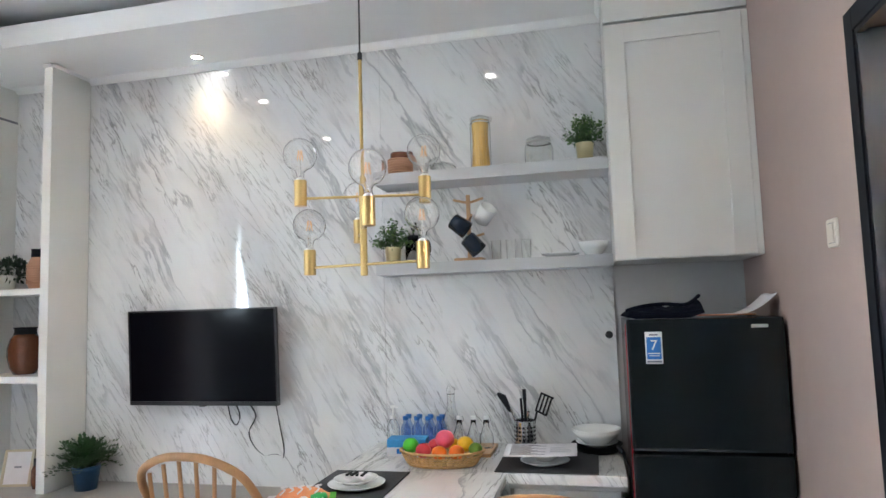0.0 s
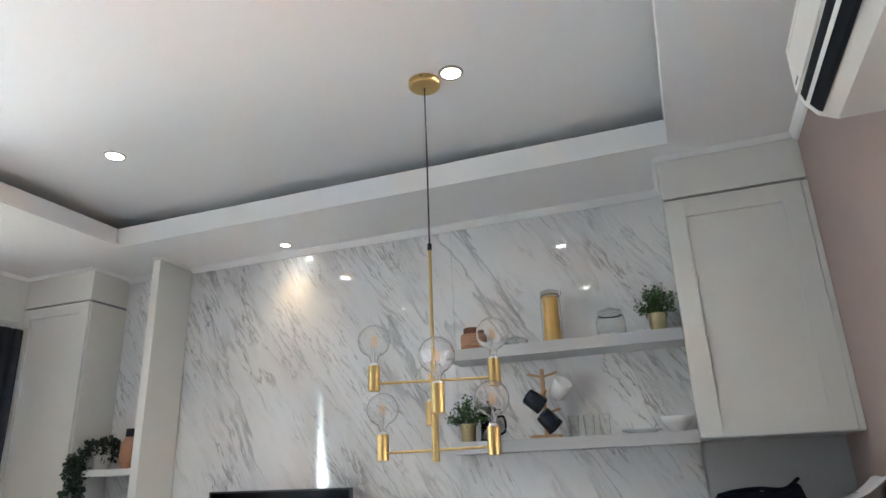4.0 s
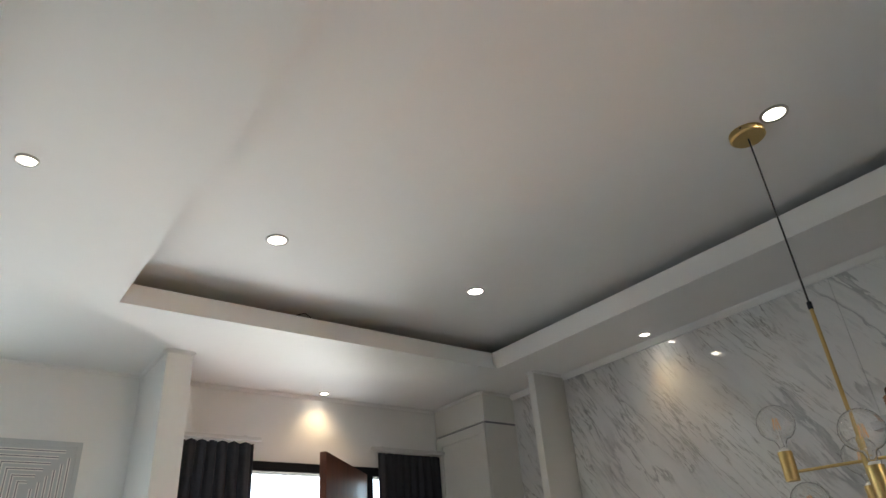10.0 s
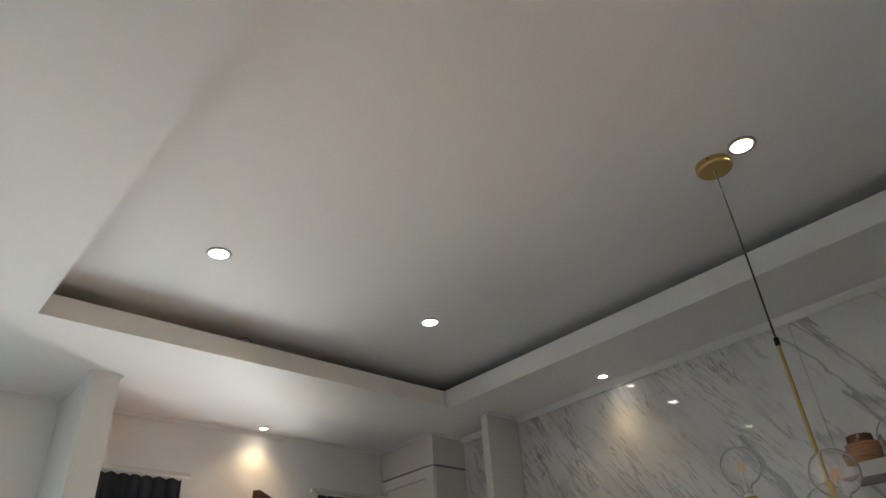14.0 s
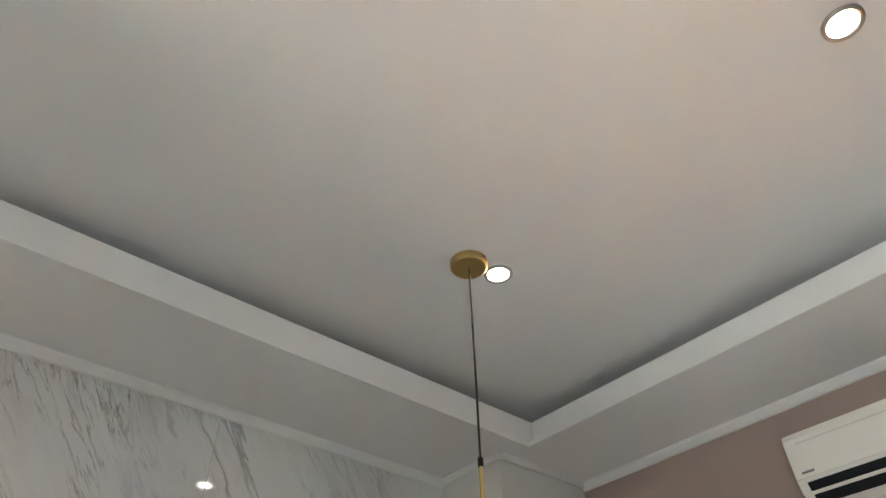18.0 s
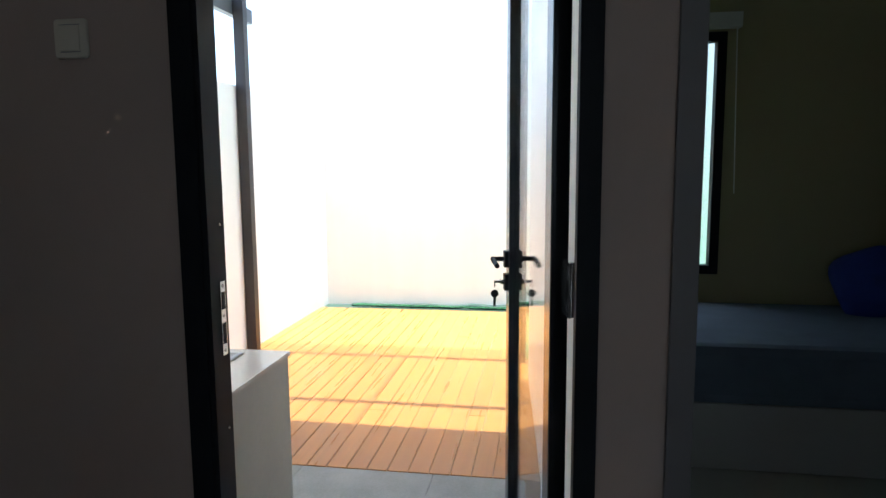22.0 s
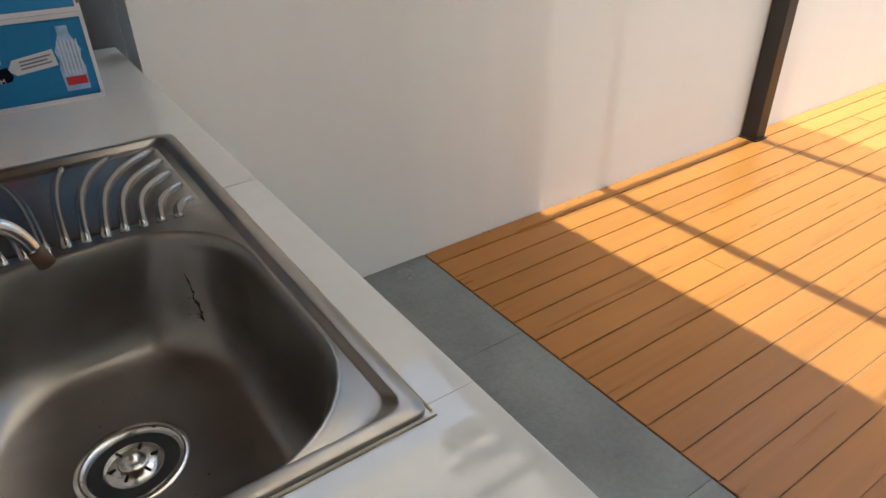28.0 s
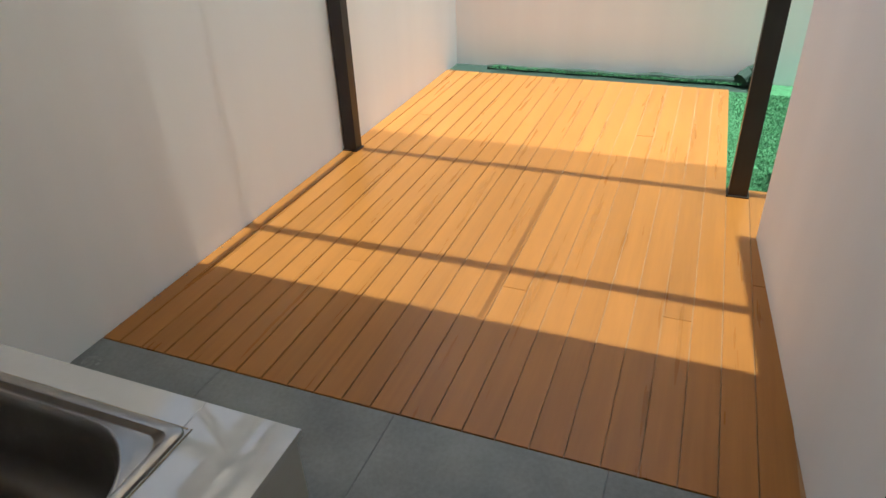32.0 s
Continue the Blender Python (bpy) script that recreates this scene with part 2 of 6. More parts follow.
M["paper"] = mat("printed_paper", (0.72, 0.69, 0.70), 0.7, var=0.05, scale=20)
M["orangep"] = mat("orange_print", (0.75, 0.28, 0.12), 0.6, var=0.15, scale=30)
M["ink"] = mat("grey_print", (0.2, 0.2, 0.22), 0.7)
M["blue"] = mat("blue_print", (0.02, 0.16, 0.5), 0.45, var=0.1, scale=20)
M["blue2"] = mat("carton_blue", (0.015, 0.19, 0.42), 0.55, var=0.15, scale=9)
M["whitep"] = mat("white_gloss", (0.80, 0.80, 0.79), 0.18, var=0.02)
M["plastic"] = mat("white_plastic", (0.74, 0.73, 0.70), 0.4, var=0.02)
M["acwhite"] = mat("warm_white_plastic", (0.78, 0.75, 0.69), 0.35, var=0.02)
M["tv"] = mat("tv_screen", (0.003, 0.003, 0.005), 0.12, spec=0.1, var=0.1)
M["tvb"] = mat("tv_bezel", (0.012, 0.012, 0.013), 0.3)
M["oak"] = mat("honey_oak", (0.35, 0.178, 0.07), 0.42, var=0.3, scale=6, fine=60, stretch=(3, 3, 0.5), bump=0.06)
M["maho"] = mat("mahogany_door", (0.13, 0.036, 0.014), 0.42, var=0.4, scale=5, fine=50, stretch=(4, 4, 0.35), coat=0.06)
M["bwood"] = mat("light_wood", (0.47, 0.28, 0.14), 0.5, var=0.25, scale=8, stretch=(4, 1, 1))
M["pframe"] = mat("pale_brass_frame", (0.50, 0.42, 0.30), 0.45, var=0.15, scale=9)
M["sealant"] = mat("yellowed_sealant", (0.33, 0.27, 0.17), 0.7, var=0.5, scale=30)
M["dshelf"] = mat("walnut_laminate", (0.13, 0.075, 0.045), 0.5, var=0.3, scale=5, stretch=(6, 0.6, 6))
M["curtain"] = mat("charcoal_curtain", (0.025, 0.028, 0.036), 0.9, var=0.25, scale=14, bump=0.3, bscale=350)
M["leaf"] = mat("plant_leaf", (0.036, 0.092, 0.022), 0.5, var=0.5, scale=60)
M["leafd"] = mat("dark_trailing_leaf", (0.012, 0.035, 0.016), 0.5, var=0.5, scale=60)
M["leafb"] = mat("fern_leaf", (0.03, 0.085, 0.022), 0.5, var=0.5, scale=60)
M["hedge"] = mat("hedge_leaf", (0.07, 0.13, 0.04), 0.6, var=0.5, scale=9)
M["terra"] = mat("brown_ceramic", (0.12, 0.042, 0.020), 0.16, var=0.35, scale=9)
M["terral"] = mat("terracotta_ribbed", (0.42, 0.22, 0.13), 0.7, var=0.15, scale=15)
M["bluepot"] = mat("blue_pot", (0.01, 0.055, 0.13), 0.4, var=0.15)
M["switchw"] = mat("ivory_switch_plastic", (0.62, 0.56, 0.48), 0.4, var=0.05)
M["pasta"] = mat("dry_spaghetti", (0.60, 0.36, 0.085), 0.5, var=0.35, scale=14, fine=240, stretch=(12, 12, 0.2))
M["mugn"] = mat("navy_glaze", (0.008, 0.016, 0.032), 0.12, var=0.2)
M["wicker"] = mat("wicker", (0.55, 0.33, 0.13), 0.6, var=0.35, scale=40, bump=0.5, bscale=200)
M["matgrey"] = mat("charcoal_placemat", (0.035, 0.036, 0.04), 0.85, var=0.25, scale=60, bump=0.4, bscale=500)
for k, c in dict(gapple=(0.10, 0.58, 0.03), rapple=(0.62, 0.04, 0.06), peach=(0.78, 0.10, 0.16), orange=(0.88, 0.18, 0.005), lemon=(0.85, 0.48, 0.01), lime=(0.16, 0.3, 0.03)).items():
    M[k] = mat(k + "_skin", c, 0.35, var=0.2, scale=15, bump=0.06, bscale=200)
M["bpast"] = glass_mat("blue_bottle_plastic", (0.66, 0.77, 0.97), 0.5)
M["bprint"] = mat("printed_bottle_blue", (0.35, 0.5, 0.72), 0.5, var=0.4, scale=60)
# the recess's shade is put into this dark grey base colour
M["niche"] = mat("shaded_recess_render", (0.15, 0.142, 0.132), 0.8, var=0.1, scale=3, bump=0.06)
M["leafl"] = mat("young_leaf", (0.095, 0.18, 0.04), 0.5, var=0.4, scale=60)
M["green"] = mat("green_print", (0.03, 0.35, 0.09), 0.5, var=0.1)
M["tissue"] = mat("tissue_box_print", (0.05, 0.3, 0.62), 0.5, var=0.25, scale=18)
M["tile"] = mat("grey_porch_tile", (0.165, 0.175, 0.17), 0.5, var=0.45, scale=5, fine=75, bump=0.25, bscale=140, island=0.15, rvar=0.12)
M["tilesmear"] = mat("mortar_film", (0.21, 0.215, 0.205), 0.7, var=0.4, scale=30)
M["rim"] = mat("dark_chrome_rim", (0.46, 0.44, 0.41), 0.3, 1.0, var=0.1)
M["jarthin"] = glass_mat("thin_lid_glass", (0.93, 0.945, 0.94), 0.5)
M["panelgrey"] = mat("grey_blue_panel", (0.47, 0.50, 0.51), 0.5, var=0.04)
M["ctile"] = mat("white_counter_tile", (0.58, 0.575, 0.555), 0.012, spec=0.9, var=0.05, scale=3, fine=60)
M["cbody"] = mat("counter_render", (0.46, 0.46, 0.42), 0.7, var=0.09, scale=3, bump=0.12, bscale=35)
M["floor"] = mat("indoor_floor_tile", (0.45, 0.44, 0.42), 0.2, var=0.06, scale=2)
M["grout"] = mat("grout", (0.17, 0.165, 0.155), 0.9, var=0.2, scale=25)
M["board"] = mat("orange_deck_board", (0.312, 0.129, 0.027), 0.30, var=0.25, scale=2.6, fine=9, stretch=(0.45, 8, 8), bump=0.04, bscale=40, island=0.3, spec=0.38, rvar=0.10)
M["dust"] = mat("dusty_deck_groove", (0.31, 0.18, 0.09), 0.9, var=0.3, scale=14)
M["dblack"] = mat("satin_black_door_paint", (0.008, 0.009, 0.011), 0.22, var=0.15, scale=20)
M["post"] = mat("dark_brown_steel", (0.022, 0.017, 0.016), 0.4, var=0.2, scale=12)
M["beam"] = mat("grey_steel_beam", (0.10, 0.11, 0.12), 0.45, var=0.12, scale=10)
M["turf"] = mat("artificial_turf", (0.045, 0.17, 0.065), 0.8, var=0.5, scale=30, fine=300, bump=0.8, bscale=400)
M["turfd"] = mat("turf_backing", (0.012, 0.035, 0.022), 0.8, var=0.3, scale=30)
M["bed"] = mat("slate_blue_bedding", (0.10, 0.125, 0.17), 0.9, var=0.12, scale=10, bump=0.2, bscale=250)
M["cblue"] = mat("royal_blue_cushion", (0.012, 0.03, 0.22), 0.8, var=0.25, scale=12)
M["earth"] = mat("outside_ground", (0.2, 0.2, 0.18), 0.9, var=0.3, scale=0.7)
M["card"] = mat("brown_cardboard", (0.20, 0.11, 0.06), 0.8, var=0.15, scale=12)
M["alu"] = mat("painted_aluminium_rail", (0.62, 0.61, 0.59), 0.4, var=0.04)
M["lamp"] = glow_mat("downlight_glow", (1.0, 0.94, 0.84), 1.6)
M["rubber"] = mat("black_rubber", (0.012, 0.012, 0.012), 0.6)

# ---- builders ----


def mesh_of(bm, material, smooth=False):
    me = bpy.data.meshes.new("m")
    bm.normal_update()
    bm.to_mesh(me)
    bm.free()
    me.materials.append(M[material])
    if smooth:
        for f in me.polygons:
            f.use_smooth = True
    return me


def put(name, bm, material, smooth=False, parent=None, label="", category="", group="", kind=""):
    me = bm if isinstance(bm, bpy.types.Mesh) else mesh_of(bm, material, smooth)
    ob = new(name, me)
    ob.parent = parent
    return tagged(ob, label, category, group, kind)


def part(name, bm, material, parent, label="", smooth=False):
    return put(name, bm, material, smooth, parent, label)


def thing(name, label, category, group="", at=(0, 0, 0), rz=0):
    ob = new(name)
    ob.empty_display_size = 0.05
    ob.matrix_world = pose(*at, 0, 0, rz)
    return tagged(ob, label, category, group)


def box(x0, x1, y0, y1, z0, z1, bevel=0.0, bm=None):
    bm = bm or bmesh.new()
    r = bmesh.ops.create_cube(bm, size=1, matrix=Matrix.Translation(((x0 + x1) / 2, (y0 + y1) / 2, (z0 + z1) / 2)) @ Matrix.Diagonal((x1 - x0, y1 - y0, z1 - z0, 1)))
    if bevel:
        bmesh.ops.bevel(bm, geom=list({e for v in r["verts"] for e in v.link_edges}), offset=bevel, segments=2, affect="EDGES", profile=0.7)
    return bm


def lathe(profile, seg=28, bm=None, m=None):
    """A turned shape about the z axis from rows of (radius, height)."""
    bm = bm or bmesh.new()
    m = m or Matrix()
    rings = []
    for r, z in profile:
        if r < 1e-6:
            rings.append([bm.verts.new(m @ Vector((0, 0, z)))])
        else:
            rings.append([bm.verts.new(m @ Vector((r * math.cos(2 * math.pi * i / seg), r * math.sin(2 * math.pi * i / seg), z))) for i in range(seg)])
    for a, b in zip(rings, rings[1:]):
        for i in range(seg):
            j = (i + 1) % seg
            q = [a[i % len(a)], a[j % len(a)], b[j % len(b)], b[i % len(b)]]
            q = list(dict.fromkeys(q))
            if len(q) > 2:
                bm.faces.new(q)
    return bm


def shell(profile, t=0.0016, seg=30):
    """A turned vessel with an outer and an inner face."""
    inner = [(max(0.0, r - t), z + (t if r < 0.6 * max(q for q, _ in profile) and k < len(profile) / 2 else 0)) for k, (r, z) in enumerate(profile)]
    return lathe(profile + inner[::-1], seg)


def glass_part(name, profile, parent, label="", t=0.0016):
    o = part(name, shell(profile, t), "jar", parent, label, smooth=True)
    o.visible_shadow = False
    return o


def cyl(x, y, z0, z1, r, seg=20, bm=None, bev=0.0):
    b = min(bev, (z1 - z0) / 3)
    prof = [(0, z0), (r - b, z0), (r, z0 + b), (r, z1 - b), (r - b, z1), (0, z1)] if b else [(0, z0), (r, z0), (r, z1), (0, z1)]
    return lathe(prof, seg, bm, Matrix.Translation((x, y, 0)))


def tube(points, r, seg=10, bm=None, smooth=4):
    """A round bar along a smoothed line of points."""
    bm = bm or bmesh.new()
    p = [Vector(q) for q in points]
    if smooth and len(p) > 2:
        out = []
        for i in range(len(p) - 1):
            a, b, c, d = p[max(i - 1, 0)], p[i], p[i + 1], p[min(i + 2, len(p) - 1)]
            for k in range(smooth):
                t = k / smooth
                out.append(0.5 * ((2 * b) + (c - a) * t + (2 * a - 5 * b + 4 * c - d) * t * t + (3 * b - a - 3 * c + d) * t ** 3))
        p = out + [p[-1]]
    rings, up = [], Vector((0, 0, 1))
    for i, q in enumerate(p):
        d = (p[min(i + 1, len(p) - 1)] - p[max(i - 1, 0)]).normalized()
        s = d.cross(up if abs(d.z) < 0.95 else Vector((1, 0, 0))).normalized()
        u = s.cross(d)
        rr = r[i * len(r) // len(p)] if isinstance(r, (list, tuple)) else r
        rings.append([bm.verts.new(q + rr * (math.cos(2 * math.pi * k / seg) * s + math.sin(2 * math.pi * k / seg) * u)) for k in range(seg)])
    for a, b in zip(rings, rings[1:]):
        for k in range(seg):
            bm.faces.new((a[k], a[(k + 1) % seg], b[(k + 1) % seg], b[k]))
    bm.faces.new(rings[0][::-1])
    bm.faces.new(rings[-1])
    return bm


def rrect(cx, cy, hx, hy, r, n=8):
    pts = []
    for k, (sx, sy) in enumerate([(1, 1), (-1, 1), (-1, -1), (1, -1)]):
        for i in range(n + 1):
            a = math.pi / 2 * (k + i / n)
            pts.append((cx + sx * (hx - r) + r * math.cos(a), cy + sy * (hy - r) + r * math.sin(a)))
    return pts


def loft(rings, bm=None, cap0=False, cap1=False):
    bm = bm or bmesh.new()
    vs = [[bm.verts.new(q) for q in ring] for ring in rings]
    n = len(vs[0])
    for a, b in zip(vs, vs[1:]):
        for i in range(n):
            bm.faces.new((a[i], a[(i + 1) % n], b[(i + 1) % n], b[i]))
    if cap0:
        bm.faces.new(vs[0][::-1])
    if cap1:
        bm.faces.new(vs[-1])
    return bm


def leaves(bm, centre, spread, count, size, droop=0.0, seed=1, lift=0.5, flat=0.4):
    """Small pointed leaves scattered in a clump."""
    rnd = random.Random(seed)
    for _ in range(count):
        d = Vector((rnd.gauss(0, 1), rnd.gauss(0, 1), rnd.gauss(0, 0.8) + lift)).normalized()
        q = Vector(centre) + Vector((d.x * spread[0], d.y * spread[1], d.z * spread[2])) * (0.35 + 0.65 * rnd.random() ** 0.5)
        w = (d + Vector((rnd.uniform(-1, 1), rnd.uniform(-1, 1), rnd.uniform(-1, 1) - droop)) * 0.8).normalized()
        s = w.cross(Vector((rnd.uniform(-1, 1), rnd.uniform(-1, 1), 1))).normalized()
        n = w.cross(s)
        L = size * rnd.uniform(0.6, 1.3)
        a, b, c, e = q, q + w * L * 0.5 + s * L * flat * 0.5 + n * L * 0.06, q + w * L, q + w * L * 0.5 - s * L * flat * 0.5 + n * L * 0.06
        bm.faces.new([bm.verts.new(v) for v in (a, b, c, e)])
    return bm


def wall(name, axis, a0, a1, u0, u1, z0, z1, material, holes=(), label="", bm=None):
    """A wall slab between a0 and a1 on its axis, running u0 to u1, with openings (u0, u1, z0, z1) through it."""
    us = sorted({u0, u1, *[h[0] for h in holes], *[h[1] for h in holes]})
    zs = sorted({z0, z1, *[h[2] for h in holes], *[h[3] for h in holes]})
    bm = bmesh.new()
    for p, q in zip(us, us[1:]):
        for s, t in zip(zs, zs[1:]):
            if not any(h[0] <= p and q <= h[1] and h[2] <= s and t <= h[3] for h in holes):
                if axis == "x":
                    box(a0, a1, p, q, s, t, bm=bm)
                else:
                    box(p, q, a0, a1, s, t, bm=bm)
    bmesh.ops.remove_doubles(bm, verts=bm.verts, dist=1e-5)
    return put(name, bm, material, label=label, category="wall", kind="structure")


# ---- large structure ----
CZ, HZ, UZ = 2.854, 2.957, 3.035
XW, XE, YN = -3.68, 1.0, 3.404
TX0, TX1, TY0, TY1 = -2.653, 0.468, 0.562, 2.839

put("ground", box(-60, 60, -60, 60, -0.35, -0.12), "earth", label="dusty outside ground", category="ground", kind="structure")
put("floor", box(XW - 0.14, XE + 0.144, -1.9, YN + 0.15, -0.1, -0.004), "floor", label="pale indoor floor slab", category="floor", kind="structure")
wall("wall_north", "y", YN + 0.012, YN + 0.16, XW - 0.14, XE + 0.144, -0.1, UZ + 0.1, "greyp", label="grey plastered wall behind the marble panels")
wall("wall_east", "x", XE, XE + 0.144, -1.9, YN + 0.012, -0.1, UZ + 0.1, "mauve", [(1.103, 2.03, -0.1, 2.15), (0.17, 0.93, -0.1, 2.165)], "dusty mauve painted wall with a door and an opening")
wall("wall_west", "x", XW - 0.14, XW, -1.9, YN + 0.012, -0.1, UZ + 0.1, "white", [(1.0, 2.99, -0.1, 2.40), (-0.42, -0.12, 1.0, 2.5)], "white front wall with a wide glazed door opening and a narrow window")
wall("wall_south", "y", -0.25, -0.11, -2.15, -0.75, -0.1, UZ + 0.1, "white", label="white painted wall")
wall("wall_side_room", "x", -2.15, -2.01, -1.9, -0.25, -0.1, UZ + 0.1, "white", label="white wall of the side room")
wall("wall_side_end", "y", -1.9, -1.76, XW, -2.15, -0.1, UZ + 0.1, "white", label="white end wall of the side room")
wall("wall_passage", "x", -0.89, -0.75, -1.9, -0.25, -0.1, UZ + 0.1, "white", label="white wall of the side passage")
wall("wall_back", "y", -1.9, -1.76, -0.75, XE, -0.1, UZ + 0.1, "white", label="white end wall of the side passage")
wall("wall_stub", "y", 0.93, 1.07, XW, -3.16, -0.1, CZ, "white", label="short white partition beside the front door")

bm = bmesh.new()
X0, X1, Y0, Y1 = XW, XE, -1.76, YN + 0.012
for a in [(X0, X1, Y0, TY0, CZ, CZ + 0.02), (X0, X1, TY1 + 0.03, Y1, CZ, CZ + 0.02), (X0, TX0, TY0, TY1 + 0.03, CZ, CZ + 0.02), (TX1, X1, TY0, TY1 + 0.03, CZ, CZ + 0.02)]:
    box(*a, bm=bm)
for a in [(TX0 - 0.02, TX1 + 0.02, TY0 - 0.02, TY0, CZ + 0.02, HZ), 
          (TX0 - 0.02, TX0, TY0, TY1, CZ + 0.02, HZ), (TX1, TX1 + 0.02, TY0, TY1, CZ + 0.02, HZ)]:
    box(*a, bm=bm)
loft([[(x, TY1, HZ), (x, TY1 + 0.02, HZ), (x, TY1 + 0.05, CZ + 0.0005), (x, TY1 + 0.03, CZ + 0.0005)] for x in (TX0 - 0.02, TX1 + 0.02)], bm, True, True)
G = 0.26
box(TX0 - G, TX1 + G, TY0 - G, TY1 + G, UZ, UZ + 0.03, bm=bm)
for a in [(TX0 - G, TX1 + G, TY0 - G - 0.02, TY0 - G, CZ + 0.02, UZ + 0.03), (TX0 - G, TX1 + G, TY1 + G, TY1 + G + 0.02, CZ + 0.02, UZ + 0.03),
          (TX0 - G - 0.02, TX0 - G, TY0 - G, TY1 + G, CZ + 0.02, UZ + 0.03), (TX1 + G, TX1 + G + 0.02, TY0 - G, TY1 + G, CZ + 0.02, UZ + 0.03)]:
    box(*a, bm=bm)
put("ceiling", bm, "ceil", label="white plaster ceiling with a recessed tray and shadow cove", category="ceiling", kind="structure")
# west end is an unseen eave, added to dim the ceiling by the door
put("roof", box(XW - 1.9, XE + 0.144, -2.0, YN + 0.2, UZ + 0.1, UZ + 0.2), "greyp", label="roof slab over the living room, with an unseen front eave added against the light", category="roof", kind="structure")


def cornice(pts, k=1.0):
    """A small stepped moulding along the top of a wall, to the right of the line walked."""
    bm = bmesh.new()
    for (xa, ya), (xb, yb) in zip(pts, pts[1:]):
        d = Vector((xb - xa, yb - ya, 0)).normalized()
        s = Vector((d.y, -d.x, 0))
        loop = [(0, -0.036 * k), (0.012 * k, -0.034 * k), (0.03 * k, -0.012 * k), (0.034 * k, -0.001), (0, -0.001)]
        ring0 = [Vector((xa, ya, CZ)) + s * u + Vector((0, 0, v)) for u, v in loop]
        ring1 = [Vector((xb, yb, CZ)) + s * u + Vector((0, 0, v)) for u, v in loop]
        loft([ring0, ring1], bm, True, True)
    return put("trim", bm, "ceil", label="thin white plaster cornice", category="cornice", kind="structure")


cornice([(-2.565, YN), (0.41, YN)])
cornice([(0.41, YN), (0.41, 3.0), (1.0, 3.0)], 0.7)
cornice([(XE, 3.0), (XE, -1.7)])
cornice([(XW, 1.07), (XW, 3.10)], 0.6)
cornice([(XW, 3.10), (-3.10, 3.10), (-3.10, YN)], 0.5)
cornice([(-3.10, YN), (-2.63, YN)])
cornice([(-2.63, YN), (-2.63, 3.12), (-2.575, 3.12), (-2.575, YN)], 0.45)
cornice([(XW, -1.7), (XW, 0.93)], 0.4)
cornice([(XW, 0.93), (-3.16, 0.93), (-3.16, 1.07), (XW, 1.07)], 0.45)
cornice([(-0.75, -0.11), (-2.15, -0.11)])

# ---- downlights ----


def downlight(x, y, z, r):
    t = thing("ceiling_downlight", "small round recessed ceiling downlight with a chrome rim, lit", "ceiling light", "ceiling downlights", (x, y, z))
    part("trim_ring", lathe([(r * 0.72, -0.001), (r * 0.78, -0.007), (r * 0.95, -0.006), (r, 0.0), (r * 0.72, 0.0)], 28), "rim", t, smooth=True)
    part("lens", lathe([(0, -0.003), (r * 0.72, -0.003), (r * 0.72, 0.0)], 28), "lamp", t, "glowing frosted lens")


for x, y in [(-2.067, 1.063), (-2.067, 2.232), (-0.318, 2.232), (-0.325, 0.994)]:
    downlight(x, y, UZ, 0.052)
for x, y in [(-1.764, 3.268), (-3.575, 2.093), (-1.682, 0.06)]:
    downlight(x, y, CZ, 0.036)

put("ceiling_wire", tube([(-2.655, 1.44, 2.958), (-2.645, 1.462, 2.966), (-2.64, 1.485, 2.972), (-2.645, 1.508, 2.966), (-2.655, 1.53, 2.958)], 0.0022, 6), "cable", True, label="short loop of black wire on the tray edge", category="wire")

# ---- chandelier ----
CX, CY = -0.441, 2.251
ch = thing("chandelier", "brushed brass chandelier with six clear globe bulbs on three arms", "chandelier", at=(CX, CY, UZ))


DZ = -UZ
part("canopy", lathe([(0, -0.028), (0.058, -0.028), (0.065, -0.022), (0.065, 0.0), (0, 0)], 36), "gold", ch, smooth=False)
part("canopy_screw", lathe([(0, -0.012), (0.004, -0.012), (0.004, -0.009), (0, -0.009)], 10, m=Matrix.Translation((0.01, -0.0645, 0))), "black", ch)
part("cable", tube([(0, 0, -0.02), (0.001, 0, -0.35), (0, 0, 2.313 + DZ)], 0.0033, 8), "cable", ch, "thin black cable")
part("cable_grip", cyl(0, 0, 2.300 + DZ, 2.326 + DZ, 0.008), "black", ch)
part("rod", cyl(0, 0, 1.87 + DZ, 2.302 + DZ, 0.0062), "gold", ch, smooth=False)
part("stem", lathe([(0, 1.705 + DZ), (0.0125, 1.705 + DZ), (0.0125, 1.875 + DZ), (0.010, 1.883 + DZ), (0, 1.883 + DZ)], 24), "gold", ch)
part("stem", lathe([(0, 1.542 + DZ), (0.0125, 1.544 + DZ), (0.0125, 1.7035 + DZ), (0, 1.7035 + DZ)], 24), "gold", ch)
SOCK = mesh_of(lathe([(0, -0.045), (0.0205, -0.044), (0.0215, -0.041), (0.0215, 0.045), (0.017, 0.046), (0.017, 0.03), (0, 0.03)], 28), "gold")
CAP = mesh_of(lathe([(0.0, 0.03), (0.0150, 0.03), (0.0150, 0.050), (0.012, 0.054), (0, 0.054)], 20), "plastic")
globe = [(0.012, 0.056), (0.0135, 0.068), (0.018, 0.08)]
for i in range(1, 15):
    a = math.pi * (0.13 + 0.87 * i / 14)
    globe.append((max(0.0, 0.0585 * math.sin(a)), 0.135 - 0.0585 * math.cos(a)))
globe[-1] = (0, 0.1935)
inner = [(max(0.0, r - 0.0012), 0.135 + (z - 0.135) * 0.98) for r, z in globe]
BULB = mesh_of(lathe(globe + inner[::-1], 32), "glass", True)
fb = bmesh.new()
